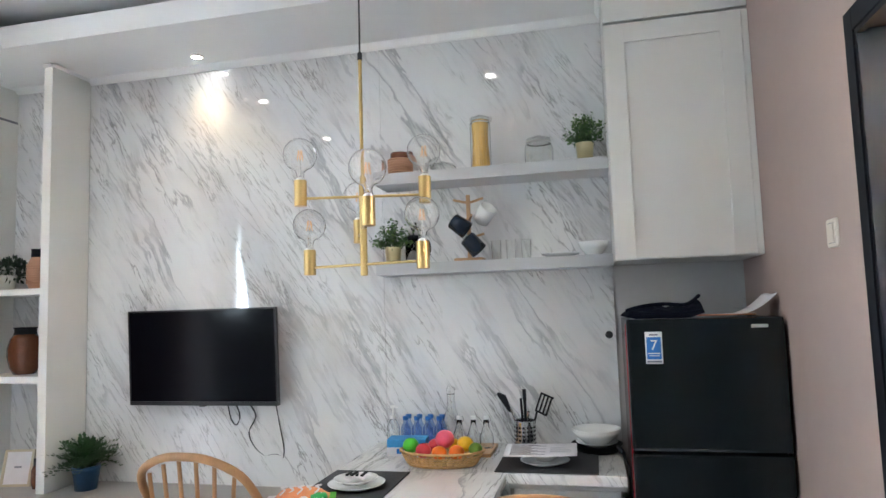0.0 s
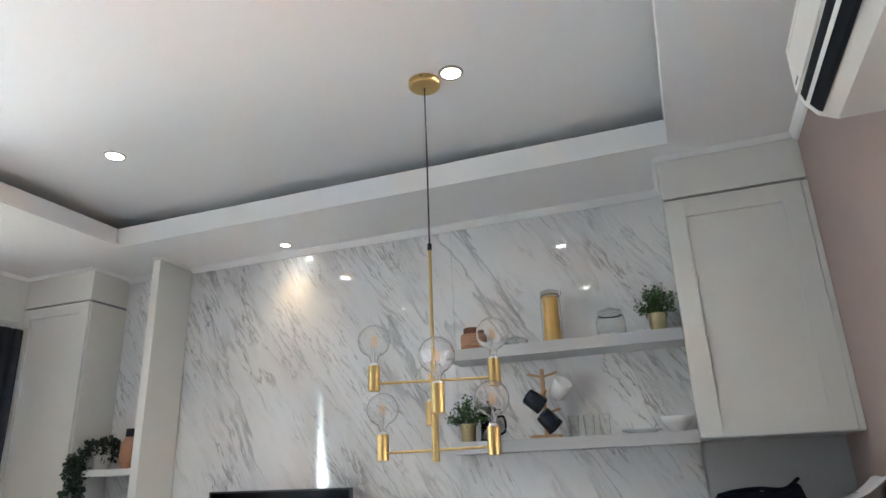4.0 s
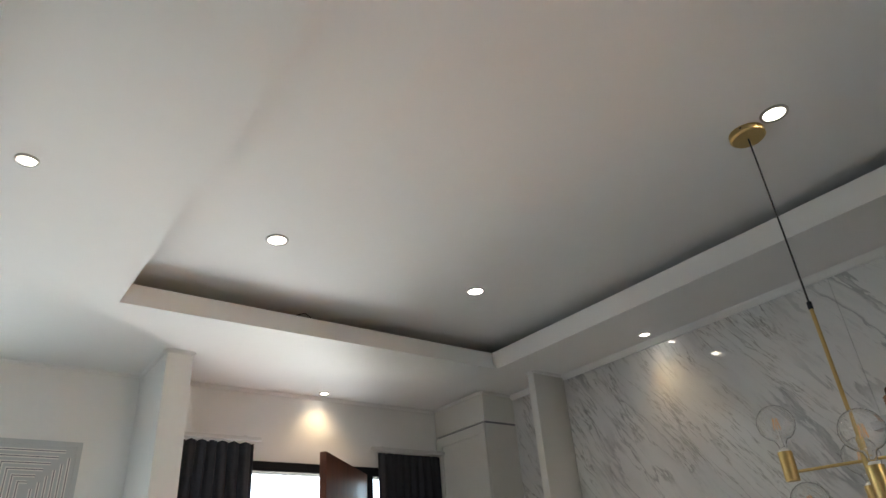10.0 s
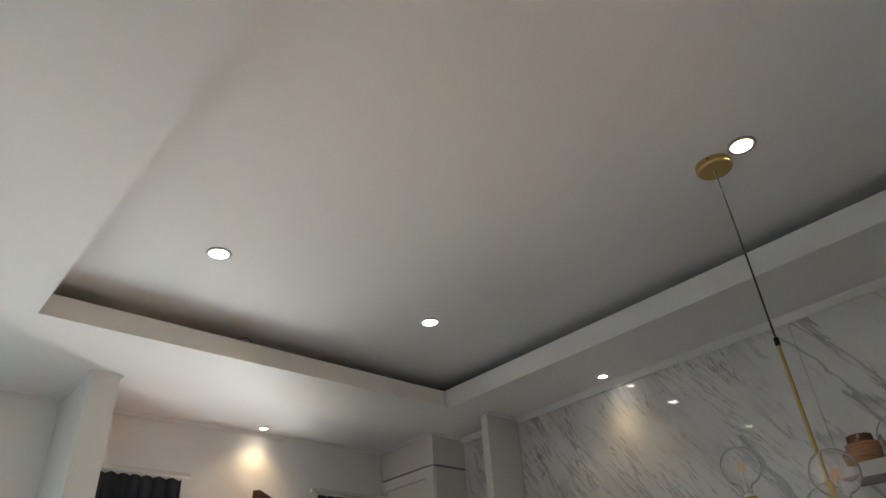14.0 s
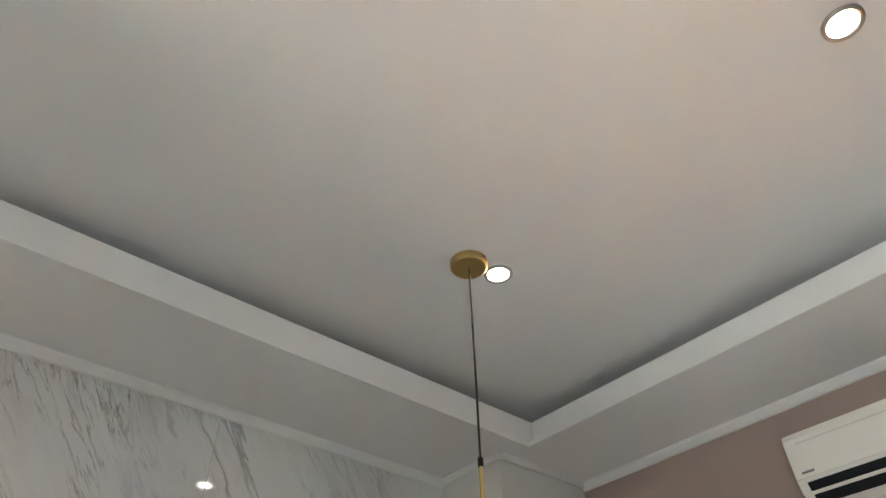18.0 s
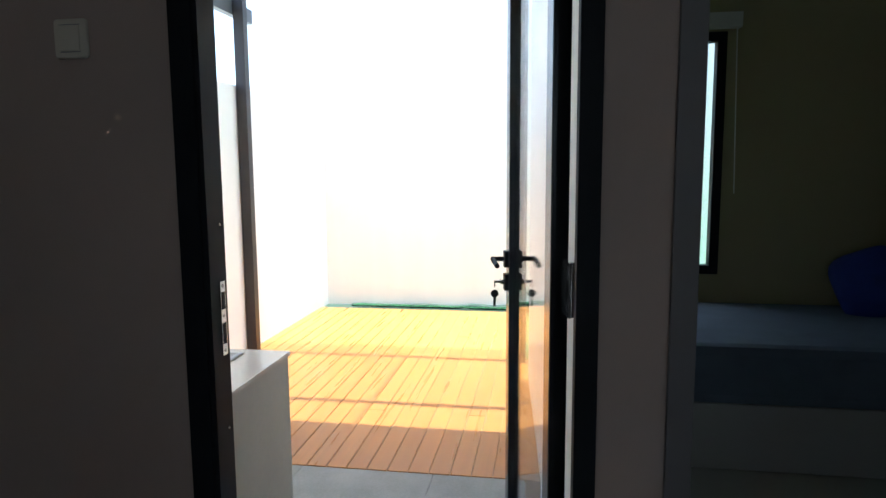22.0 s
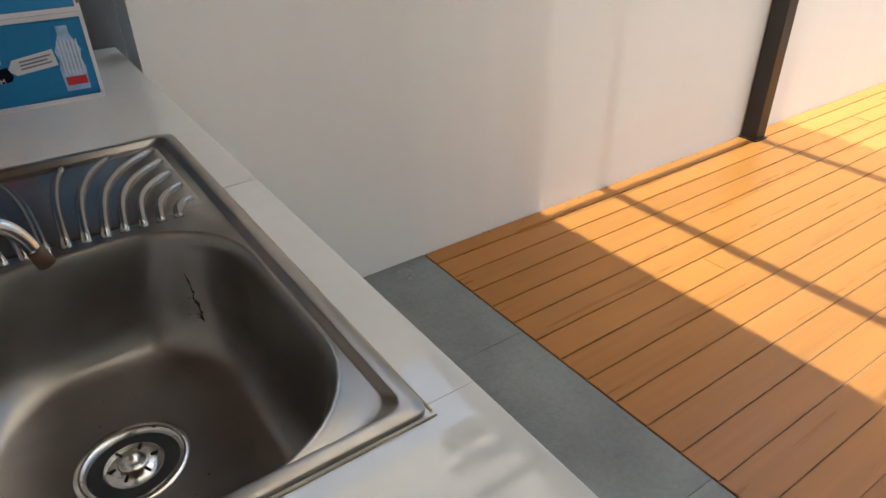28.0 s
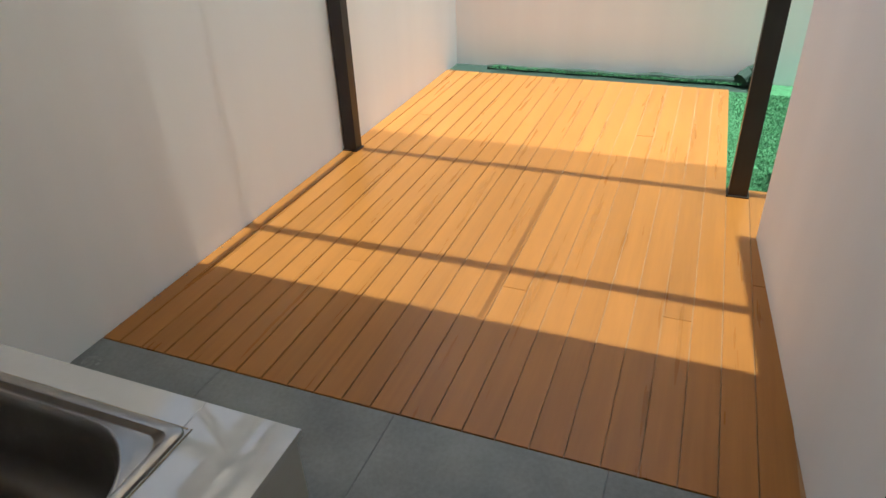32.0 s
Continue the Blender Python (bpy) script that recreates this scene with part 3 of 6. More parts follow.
for k in range(6):
    a = k * math.pi / 3
    tube([(0.011 * math.cos(a), 0.011 * math.sin(a), 0.115), (0.006 * math.cos(a + 0.4), 0.006 * math.sin(a + 0.4), 0.152)], 0.0010, 6, fb, 0)
FIL = mesh_of(fb, "filament")
STEMG = mesh_of(lathe([(0, 0.06), (0.006, 0.06), (0.004, 0.085), (0.002, 0.118), (0, 0.118)], 10), "jar")
for dx, dy, z in [(0.21, 0.045, 1.816), (-0.105, 0.242, 1.707), (0.222, -0.05, 1.582)]:
    for s in (1, -1):
        part("arm", tube([(s * dx * 0.05, s * dy * 0.05, z + DZ), (s * dx * 0.93, s * dy * 0.93, z + DZ)], 0.0048, 10, smooth=0), "gold", ch)
        so = new("socket", SOCK)
        so.parent, so.location = ch, (s * dx, s * dy, z + 0.018 + DZ)
        for nm, me in (("bulb_cap", CAP), ("bulb", BULB), ("filament", FIL), ("bulb_stem", STEMG)):
            o = new(nm, me)
            o.parent = so
            o.visible_shadow = nm != "bulb"

# ---- marble panels and kitchen wall ----
north = bpy.data.objects["wall_north"]
for x0, x1 in [(-3.10, -2.632), (-2.573, -0.752), (-0.750, 0.41)]:
    part("marble_panel", box(x0, x1, YN, YN + 0.0115, -0.0, CZ - 0.002), "marble", north, "white marble panel with grey diagonal veins")
part("cable_hole", lathe([(0, 0), (0.016, 0), (0.018, 0.004), (0.0, 0.004)], 20, m=pose(0.377, YN - 0.004, 1.27, 90)), "rubber", north, "round black cable hole")


def door_front(t, x0, x1, y, z0, z1, material="lac", rail=0.07):
    """A shaker door facing south: a frame round a sunk panel."""
    d = part("door", box(x0, x1, y, y + 0.012, z0, z1), material, t)
    for a in [(x0, x0 + rail, z0, z1), (x1 - rail, x1, z0, z1), (x0 + rail, x1 - rail, z0, z0 + rail), (x0 + rail, x1 - rail, z1 - rail, z1)]:
        part("rail", box(a[0], a[1], y - 0.009, y, a[2], a[3], 0.0015), material, d)
    return d


t = thing("wall_cabinet", "cream shaker wall cabinet above the fridge", "cabinet")
part("body", box(0.412, 0.998, 3.024, YN + 0.01, 1.601, 2.63), "lac", t)
door_front(t, 0.414, 0.972, 3.010, 1.605, 2.632, rail=0.085)
part("filler", box(0.974, 0.998, 3.004, 3.024, 1.603, 2.632), "lac", t)
part("top_filler", box(0.412, 0.998, 3.006, YN + 0.01, 2.646, CZ - 0.001), "lac", t)
part("shadow_gap", box(0.415, 0.998, 3.03, YN, 2.632, 2.646), "ink", t)

t = thing("tall_cabinet", "tall cream shaker cabinet beside the front window", "cabinet")
part("body", box(XW, -3.10, 3.125, YN + 0.01, 0.0, 2.63), "lac", t)
door_front(t, XW + 0.004, -3.104, 3.112, 0.9, 2.632)
door_front(t, XW + 0.004, -3.104, 3.112, 0.06, 0.895)
part("top_filler", box(XW, -3.10, 3.108, YN + 0.01, 2.646, CZ - 0.001), "lac", t)
part("shadow_gap", box(XW, -3.104, 3.13, YN, 2.632, 2.646), "ink", t)

t = thing("display_shelving", "white open display niche with two shelves beside the marble wall", "shelving")
part("partition", box(-2.63, -2.575, 3.12, YN - 0.001, 0.50, CZ - 0.001, 0.002), "lac", t)
for z in (1.60, 1.12):
    part("shelf", box(-3.099, -2.631, 3.13, YN - 0.001, z - 0.036, z, 0.002), "lac", t)
t = thing("bench", "low grey laminate bench along the marble wall", "bench")
part("top", box(-3.098, -0.86, 2.98, YN - 0.001, 0.47, 0.505, 0.003), "bench", t)
part("body", box(-3.098, -0.88, 3.0, YN - 0.001, 0.0, 0.468), "bench", t)

for z0, z1 in [(2.038, 2.094), (1.590, 1.645)]:
    t = thing("wall_shelf", "thick grey floating shelf on the marble wall", "shelf", "kitchen shelves")
    part("board", box(-0.718, 0.410, 3.1925, YN - 0.001, z0, z1, 0.001), "shelf", t)
    part("front_edge", box(-0.72, 0.410, 3.190, 3.1922, z0, z1, 0.0005), "shelf", t)
    part("end_edge", box(-0.7202, -0.7182, 3.1925, YN - 0.002, z0, z1), "shelf", t)

# television with its cords
t = thing("television", "flat black television mounted on the marble wall", "television")
part("body", box(-2.18, -1.316, 3.30, 3.335, 0.957, 1.443, 0.004), "tvb", t)
part("screen", box(-2.182, -1.314, 3.297, 3.2995, 0.965, 1.448), "tv", t)
for a in [(-2.19, -1.306, 1.448, 1.456), (-2.19, -1.306, 0.944, 0.965), (-2.19, -2.182, 0.965, 1.448), (-1.314, -1.306, 0.965, 1.448)]:
    part("bezel", box(a[0], a[1], 3.291, 3.32, a[2], a[3], 0.0015), "tvb", t)
t.matrix_world = Matrix.Translation((0, 3.3, 0.95)) @ Matrix.Rotation(radians(3), 4, "X") @ Matrix.Translation((0, -3.3, -0.95))
part("logo", box(-1.765, -1.735, 3.292, 3.32, 0.938, 0.945), "tvb", t)
part("wall_bracket", box(-1.95, -1.55, 3.336, YN - 0.001, 1.05, 1.3), "black", t)
for pts in [[(-1.34, 3.33, 0.96), (-1.345, 3.38, 0.82), (-1.33, 3.39, 0.68), (-1.36, 3.392, 0.57), (-1.31, 3.392, 0.53), (-1.30, 3.392, 0.6), (-1.36, 3.392, 0.665), (-1.43, 3.392, 0.66)],
            [(-1.50, 3.33, 0.96), (-1.49, 3.39, 0.87), (-1.535, 3.392, 0.78), (-1.50, 3.392, 0.70), (-1.44, 3.392, 0.655)],
            [(-1.62, 3.33, 0.96), (-1.64, 3.39, 0.86), (-1.61, 3.392, 0.82), (-1.585, 3.392, 0.87), (-1.59, 3.35, 0.96)]]:
    part("cord", tube(pts, 0.0035, 6), "cable", t, "dangling black cord")

# ---- fridge ----
t = thing("refrigerator", "dark graphite two-door refrigerator with a blue energy label", "refrigerator", at=(0.708, 3.05, 0))
FX0, FX1 = -0.278, 0.278
part("body", box(FX0 + 0.004, FX1 - 0.004, -0.235, 0.3, 0.03, 1.352, 0.006), "fridge", t)
part("freezer_door", box(FX0, FX1, -0.30, -0.242, 0.866, 1.356, 0.012), "fridge", t)
part("lower_door", box(FX0, FX1, -0.30, -0.242, 0.06, 0.856, 0.012), "fridge", t)
part("side_trim", box(FX0 - 0.002, FX0 + 0.004, -0.24, -0.232, 0.06, 1.34), "red", t, "red trim strip along the side")
part("foot", cyl(FX0 + 0.05, -0.2, 0, 0.03, 0.018), "rubber", t)
part("foot", cyl(FX1 - 0.05, -0.2, 0, 0.03, 0.018), "rubber", t)
lab = part("energy_label", box(-0.212, -0.150, -0.3025, -0.3005, 1.19, 1.31), "plastic", t, "blue and white energy label")
part("label_print", box(-0.207, -0.155, -0.304, -0.303, 1.207, 1.290), "blue", lab)
for z0, z1, x0, x1 in [(1.296, 1.302, -0.197, -0.165), (1.227, 1.231, -0.203, -0.159), (1.219, 1.222, -0.200, -0.162), (1.195, 1.202, -0.207, -0.155)]:
    part("label_line", box(x0, x1, -0.3052, -0.3046, z0, z1), "ink" if z0 < 1.205 or z0 > 1.295 else "plastic", lab)
part("badge", box(0.165, 0.222, -0.3018, -0.3003, 1.318, 1.330), "alu", t, "small grey maker badge")


def text(body, size, m, material, parent, name="lettering", extrude=0.0004):
    cu = bpy.data.curves.new("t", "FONT")
    cu.body, cu.size, cu.extrude, cu.align_x, cu.align_y = body, size, extrude, "CENTER", "CENTER"
    ob = bpy.data.objects.new("t", cu)
    scene.collection.objects.link(ob)
    bpy.context.view_layer.update()
    me = bpy.data.meshes.new_from_object(ob.evaluated_get(bpy.context.evaluated_depsgraph_get()))
    bpy.data.objects.remove(ob)
    me.materials.clear()
    me.materials.append(M[material])
    o = new(name, me)
    o.parent, o.matrix_local = parent, m
    return o


text("7", 0.055, pose(-0.181, -0.3052, 1.258, 90), "plastic", lab)

# things on the fridge
bm = bmesh.new()
bmesh.ops.create_grid(bm, x_segments=40, y_segments=20, size=0.5)
for v in bm.verts:
    u, w = v.co.x * 2, v.co.y * 2
    body = (1 - abs(w) ** 4) * (1 - abs(u) ** 8)
    tips = 0.055 * max(0, u - 0.62) / 0.38 * (1 - 0.5 * abs(w)) + 0.016 * max(0, -u - 0.8) / 0.2
    crease = 0.012 * noise.noise(Vector((u * 3.5, w * 4, 2))) + 0.006 * math.sin(u * 9 + w * 5)
    v.co = Vector((u * 0.148 * (1 + 0.04 * w), w * 0.105, 0.004 + body * (0.036 + crease) + tips * (1 - w * w * 0.3)))
bag = put("cloth_bag", bm, "navy", True, label="flat navy cloth bag folded on the fridge", category="bag")
bag.matrix_world = pose(0.578, 2.90, 1.357, 0, 0, 2)
bag.modifiers.new("thick", "SOLIDIFY").thickness = 0.005
part("seam", tube([(-0.14, -0.103, 0.016), (-0.05, -0.107, 0.022), (0.05, -0.107, 0.02), (0.135, -0.103, 0.03)], 0.004, 8), "navy", bag)
part("strap", tube([(-0.14, -0.04, 0.034), (-0.08, -0.085, 0.05), (0.0, -0.06, 0.056), (0.08, -0.075, 0.052), (0.14, -0.02, 0.085)], 0.007, 8), "navy", bag)


def sheet(name, w, h, curl, material, m, label, cat):
    bm = bmesh.new()
    bmesh.ops.create_grid(bm, x_segments=12, y_segments=8, size=0.5)
    for v in bm.verts:
        v.co = Vector((v.co.x * w, v.co.y * h, curl * (v.co.x + 0.5) ** 2 + 0.002 * math.sin(v.co.y * 9)))
    ob = put(name, bm, material, True, label=label, category=cat)
    ob.matrix_world = m
    ob.modifiers.new("thick", "SOLIDIFY").thickness = 0.0012
    return ob


sheet("leaflet", 0.2, 0.15, 0.0, "orangep", pose(0.80, 2.84, 1.3660, 0, 0, -4), "orange printed leaflet lying on the fridge", "paper")
lf = sheet("leaflet", 0.15, 0.15, 0.075, "paper", pose(0.905, 2.90, 1.366, 0, 0, 8), "white printed leaflet curling up on the fridge", "paper")
part("print_block", box(-0.045, 0.0, 0.0, 0.05, 0.0215, 0.0225), "ink", lf)
sheet("leaflet", 0.22, 0.16, 0.006, "paper", pose(0.79, 2.90, 1.3635, 0, 0, 3), "white leaflet under the orange one on the fridge", "paper")

# ---- switches, air conditioner ----
t = thing("light_switch", "white square light switch on the mauve wall", "light switch", at=(1.0, 2.222, 1.606))
part("plate", loft([[(x, y, z) for y, z in rrect(0, 0, h, h * 1.06, 0.009, 6)] for x, h in ((-0.0005, 0.039), (-0.006, 0.039), (-0.009, 0.0365))], None, True, True), "switchw", t)
part("rocker", box(-0.0125, -0.0095, -0.024, 0.024, -0.027, 0.027, 0.002), "switchw", t)
for z in (-0.0285, 0.0285):
    part("groove", box(-0.0098, -0.0091, -0.024, 0.024, z - 0.0008, z + 0.0008), "ink", t)
t = thing("power_socket", "small white socket with a red switch beside the air conditioner", "socket", at=(1.0, 1.118, 2.77))
part("plate", box(-0.009, -0.0005, -0.04, 0.04, -0.036, 0.036, 0.003), "acwhite", t)
part("plug", box(-0.04, -0.0095, 0.0, 0.034, -0.018, 0.02, 0.005), "acwhite", t)
part("red_switch", box(-0.014, -0.0095, -0.028, -0.016, -0.012, 0.012, 0.001), "red", t)

t = thing("air_conditioner", "white wall-mounted split air conditioner with its louvre open", "air conditioner", at=(1.0, 1.545, 2.375))
bm = bmesh.new()
prof = [(-0.001, 0.0), (-0.12, 0.0), (-0.165, 0.022), (-0.19, 0.06), (-0.2, 0.10), (-0.2, 0.235), (-0.188, 0.262), (-0.16, 0.268), (-0.001, 0.268)]
loft([[(x, -0.385, z) for x, z in prof], [(x, -0.379, z) for x, z in prof], [(x, 0.379, z) for x, z in prof], [(x, 0.385, z * 0.995) for x, z in prof]], bm, True, True)
part("body", bm, "acwhite", t)
part("front_panel", box(-0.2065, -0.2005, -0.378, 0.378, 0.094, 0.236, 0.003), "acwhite", t)
part("grille_line", box(-0.2072, -0.2062, -0.25, 0.34, 0.214, 0.219), "alu", t)
slot = [(-0.160, 0.014), (-0.1700, 0.020), (-0.1950, 0.057), (-0.2015, 0.080), (-0.19, 0.08), (-0.15, 0.03)]
sl = part("air_slot", loft([[(x, y, z) for x, z in slot] for y in (-0.285, 0.352)], None, True, True), "black", t, "dark air outlet")
part("louvre", loft([[(-0.188, y, 0.040), (-0.194, y, 0.0475), (-0.195, y, 0.050), (-0.189, y, 0.043)] for y in (-0.284, 0.351)], None, True, True), "acwhite", sl, "long white louvre blade")
part("sensor_window", box(-0.196, -0.19, -0.36, -0.335, 0.06, 0.084, 0.001), "black", t)
part("brand_mark", box(-0.2075, -0.2066, 0.31, 0.355, 0.108, 0.116), "ink", t, "small grey maker mark")
part("display_mark", box(-0.186, -0.178, -0.36, -0.335, 0.032, 0.038), "ink", t)
put("ac_cord", tube([(0.97, 1.13, 2.755), (0.93, 1.135, 2.68), (0.95, 1.14, 2.56), (0.97, 1.15, 2.47), (0.985, 1.152, 2.40)], 0.004, 8), "acwhite", True, label="white power cord hanging beside the air conditioner", category="cord")

# ---- east door (open outwards) ----
fr = thing("door_frame", "black metal door frame in the mauve wall", "door frame")
tagged(fr, kind="structure")
for n, a in dict(left=(0.985, 1.087, 1.938, 1.990, 0, 2.152), right=(0.985, 1.085, 1.101, 1.146, 0, 2.152), head=(0.985, 1.087, 1.146, 1.938, 2.094, 2.152)).items():
    part("frame_member", box(*a, 0.002), "black", fr)
for n, a in dict(left=(0.99, 1.008, 1.926, 1.938, 0, 2.08), head=(0.99, 1.008, 1.146, 1.938, 2.08, 2.094)).items():
    part("door_stop", box(*a), "black", fr)
st = part("strike_plate", box(1.050, 1.0725, 1.935, 1.9375, 0.898, 1.071, 0.001), "chrome", fr, "steel strike plate")
for z0, z1 in [(1.006, 1.046), (0.925, 0.974)]:
    part("strike_hole", box(1.0545, 1.068, 1.9338, 1.9348, z0, z1), "black", st)
for z in (1.06, 0.99, 0.909):
    part("screw", lathe([(0, 0), (0.004, 0), (0.003, 0.0016), (0, 0.0016)], 10, m=pose(1.061, 1.935, z, 90)), "steel", st)
for z in (1.2, 0.72, 0.3, 1.7):
    part("screw", lathe([(0, 0), (0.004, 0), (0.003, 0.0016), (0, 0.0016)], 10, m=pose(1.066, 1.938, z, 90)), "steel", fr)

dl = thing("glass_door", "black framed clear glass door standing open to the yard", "door", at=(1.088, 1.171, 0), rz=10.9)
for a in [(0.03, 0.095, 0.01, 2.075), (0.70, 0.765, 0.01, 2.075)]:
    part("stile", box(a[0], a[1], -0.02, 0.02, a[2], a[3], 0.002), "dblack", dl)
for z0, z1 in [(0.01, 0.085), (2.005, 2.075)]:
    part("cross_rail", box(0.095, 0.70, -0.02, 0.02, z0, z1, 0.002), "black", dl)
pn = part("pane", box(0.094, 0.701, -0.003, 0.003, 0.084, 2.006), "pane", dl, "clear glass pane")
pn.visible_shadow = False
for s in (1, -1):
    h = part("lever_handle", tube([(0.735, s * 0.02, 1.03), (0.735, s * 0.06, 1.03), (0.735, s * 0.068, 1.03), (0.69, s * 0.068, 1.028), (0.63, s * 0.066, 1.022)], 0.008, 10), "black", dl, "black lever handle")
    part("rose", box(0.716, 0.754, s * 0.026 - 0.006, s * 0.026 + 0.006, 1.003, 1.057, 0.003), "black", h)
    c = part("lock_rose", box(0.716, 0.754, s * 0.026 - 0.006, s * 0.026 + 0.006, 0.927, 0.981, 0.003), "black", dl)
    part("cylinder", lathe([(0, 0), (0.009, 0), (0.009, 0.012), (0, 0.012)], 14, m=pose(0.735, s * 0.032, 0.955, -90 * s)), "chrome", c)
    k = part("key", box(0.731, 0.739, s * 0.05 - 0.012, s * 0.05 + 0.012, 0.951, 0.959, 0.001), "steel", dl, "key in the lock with a spare hanging from its ring")
    part("key_ring", tube([(0.735 + 0.011 * math.cos(q), s * 0.062, 0.948 + 0.011 * math.sin(q)) for q in [i * 0.7 for i in range(10)]], 0.0012, 6), "steel", k)
    part("hanging_key", lathe([(0, -0.002), (0.013, -0.002), (0.013, 0.002), (0, 0.002)], 14, m=pose(0.735, s * 0.062, 0.915, 0, 90)), "cable", k)
    part("key_blade", box(0.7335, 0.7365, s * 0.062 - 0.004, s * 0.062 + 0.004, 0.872, 0.905), "steel", k)
for z in (1.86, 1.06, 0.3):
    hg = part("hinge", box(-0.004, 0.032, -0.019, -0.014, z - 0.06, z + 0.06, 0.001), "steel", dl, "steel butt hinge")
    part("knuckle", cyl(0.010, -0.022, z - 0.06, z + 0.06, 0.007, 12), "steel", hg)
    for dz in (-0.035, 0.035):
        part("hinge_slot", box(0.004, 0.012, -0.0137, -0.0132, z + dz - 0.012, z + dz + 0.012), "black", hg)
part("top_guide", box(0.742, 0.782, -0.03, 0.03, 2.03, 2.10, 0.003), "plastic", dl, "white plastic guide block")

# ---- opening to the bedroom ----
of = thing("opening_frame", "dark taupe painted frame round the bedroom opening", "door frame")
tagged(of, kind="structure")
for a in [(0.985, 1.16, 0.915, 0.965, 0, 2.19), (0.985, 1.16, 0.134, 0.19, 0, 2.19), (0.985, 1.16, 0.19, 0.915, 2.142, 2.19)]:
    part("frame_member", box(*a, 0.002), "taupe", of)

# bedroom
BX1, BY0, BY1 = 3.56, -0.95, 1.10
put("floor_bedroom", box(XE + 0.144, BX1 + 0.13, BY0, BY1, -0.1, -0.004), "floor", label="pale bedroom floor", category="floor", kind="structure")
wall("wall_bedroom_north", "y", BY1 - 0.06, BY1 - 0.012, XE + 0.144, BX1 + 0.13, -0.12, 2.79, "olive", label="bedroom wall towards the yard")
wall("wall_bedroom_east", "x", BX1, BX1 + 0.13, BY0, BY1 - 0.06, -0.12, 2.79, "olive", [(0.24, 0.92, 0.72, 2.06)], "olive bedroom wall with a tall window")
wall("wall_bedroom_south", "y", BY0 - 0.12, BY0, XE + 0.144, BX1 + 0.13, -0.12, 2.79, "olive", label="olive bedroom wall")
put("ceiling_bedroom", box(XE + 0.144, BX1 + 0.13, BY0 - 0.12, BY1 - 0.012, 2.79, 2.87), "ceil", label="white bedroom ceiling", category="ceiling", kind="structure")
put("yard_cladding", loft([[(XE + 0.145, 1.09, z), (BX1 + 0.15, 1.09, z), (BX1 + 0.15, 1.305, z), (XE + 0.145, 1.135, z)] for z in (-0.12, 2.67)], None, True, True), "yard", label="pale rendered outer face of the bedroom", category="wall", kind="structure")
put("yard_cladding", box(BX1 + 0.131, BX1 + 0.15, -2.6, 1.089, -0.12, 0.68), "yard", label="pale rendered outer face below the bedroom window", category="wall", kind="structure")
w1 = thing("window_bedroom", "tall narrow bedroom window in a black frame", "window")
tagged(w1, kind="structure")
for a in [(BX1 - 0.01, BX1 + 0.06, 0.24, 0.29, 0.72, 2.06), (BX1 - 0.01, BX1 + 0.06, 0.87, 0.92, 0.72, 2.06), (BX1 - 0.01, BX1 + 0.06, 0.29, 0.87, 0.72, 0.77), (BX1 - 0.01, BX1 + 0.06, 0.29, 0.87, 2.01, 2.06)]:
    part("window_frame", box(*a, 0.002), "black", w1)
pn = part("pane", box(BX1 + 0.02, BX1 + 0.026, 0.29, 0.87, 0.77, 2.01), "pane", w1)
pn.visible_shadow = False
t = thing("roller_blind", "rolled-up pale roller blind above the bedroom window", "blind", at=(BX1, 0.6, 2.1))
part("cassette", box(-0.07, -0.012, -0.42, 0.42, -0.03, 0.05, 0.006), "alu", t)
part("cord", tube([(-0.04, -0.40, -0.03), (-0.04, -0.41, -0.5), (-0.04, -0.42, -0.92)], 0.003, 6), "plastic", t)
t = thing("bed", "low platform bed with slate blue bedding under the window", "bed")
part("base", box(2.58, BX1 - 0.01, BY0 + 0.02, BY1 - 0.07, 0.0, 0.30, 0.01), "bench", t)
part("mattress", box(2.56, BX1 - 0.01, BY0 + 0.02, BY1 - 0.075, 0.302, 0.565, 0.045), "bed", t)


def cushion(name, w, h, d, material, m, label):
    bm = bmesh.new()
    bmesh.ops.create_uvsphere(bm, u_segments=24, v_segments=16, radius=1)
    for v in bm.verts:
        x, y, z = v.co
        f = lambda a: math.copysign(abs(a) ** 0.5, a)
        v.co = Vector((f(x) * w / 2, y * d / 2 * (1 - 0.35 * (x * x + z * z)), f(z) * h / 2))
    ob = put(name, bm, material, True, label=label, category="cushion", group="bed cushions")
    ob.matrix_world = m
    return ob


cushion("cushion", 0.34, 0.36, 0.15, "cblue", pose(3.30, -0.45, 0.725, 18, 24, 70), "royal blue square cushion leaning on the bed")
cs = cushion("cushion", 0.28, 0.26, 0.13, "ink", pose(3.15, -0.64, 0.67, 15, -20, 70), "black and white patterned cushion on the bed")
for k in range(4):
    part("stripe", box(-0.12, 0.12, -0.066, 0.066, -0.10 + k * 0.055, -0.085 + k * 0.055, 0.006), "plastic", cs)
for z in (1.42, 1.82):
    s = put("bedroom_shelf", box(2.9, BX1 - 0.005, BY0 + 0.001, BY0 + 0.2, z - 0.03, z, 0.002), "dshelf", label="dark wooden wall shelf in the bedroom", category="shelf", group="bedroom shelves")
rnd = random.Random(8)
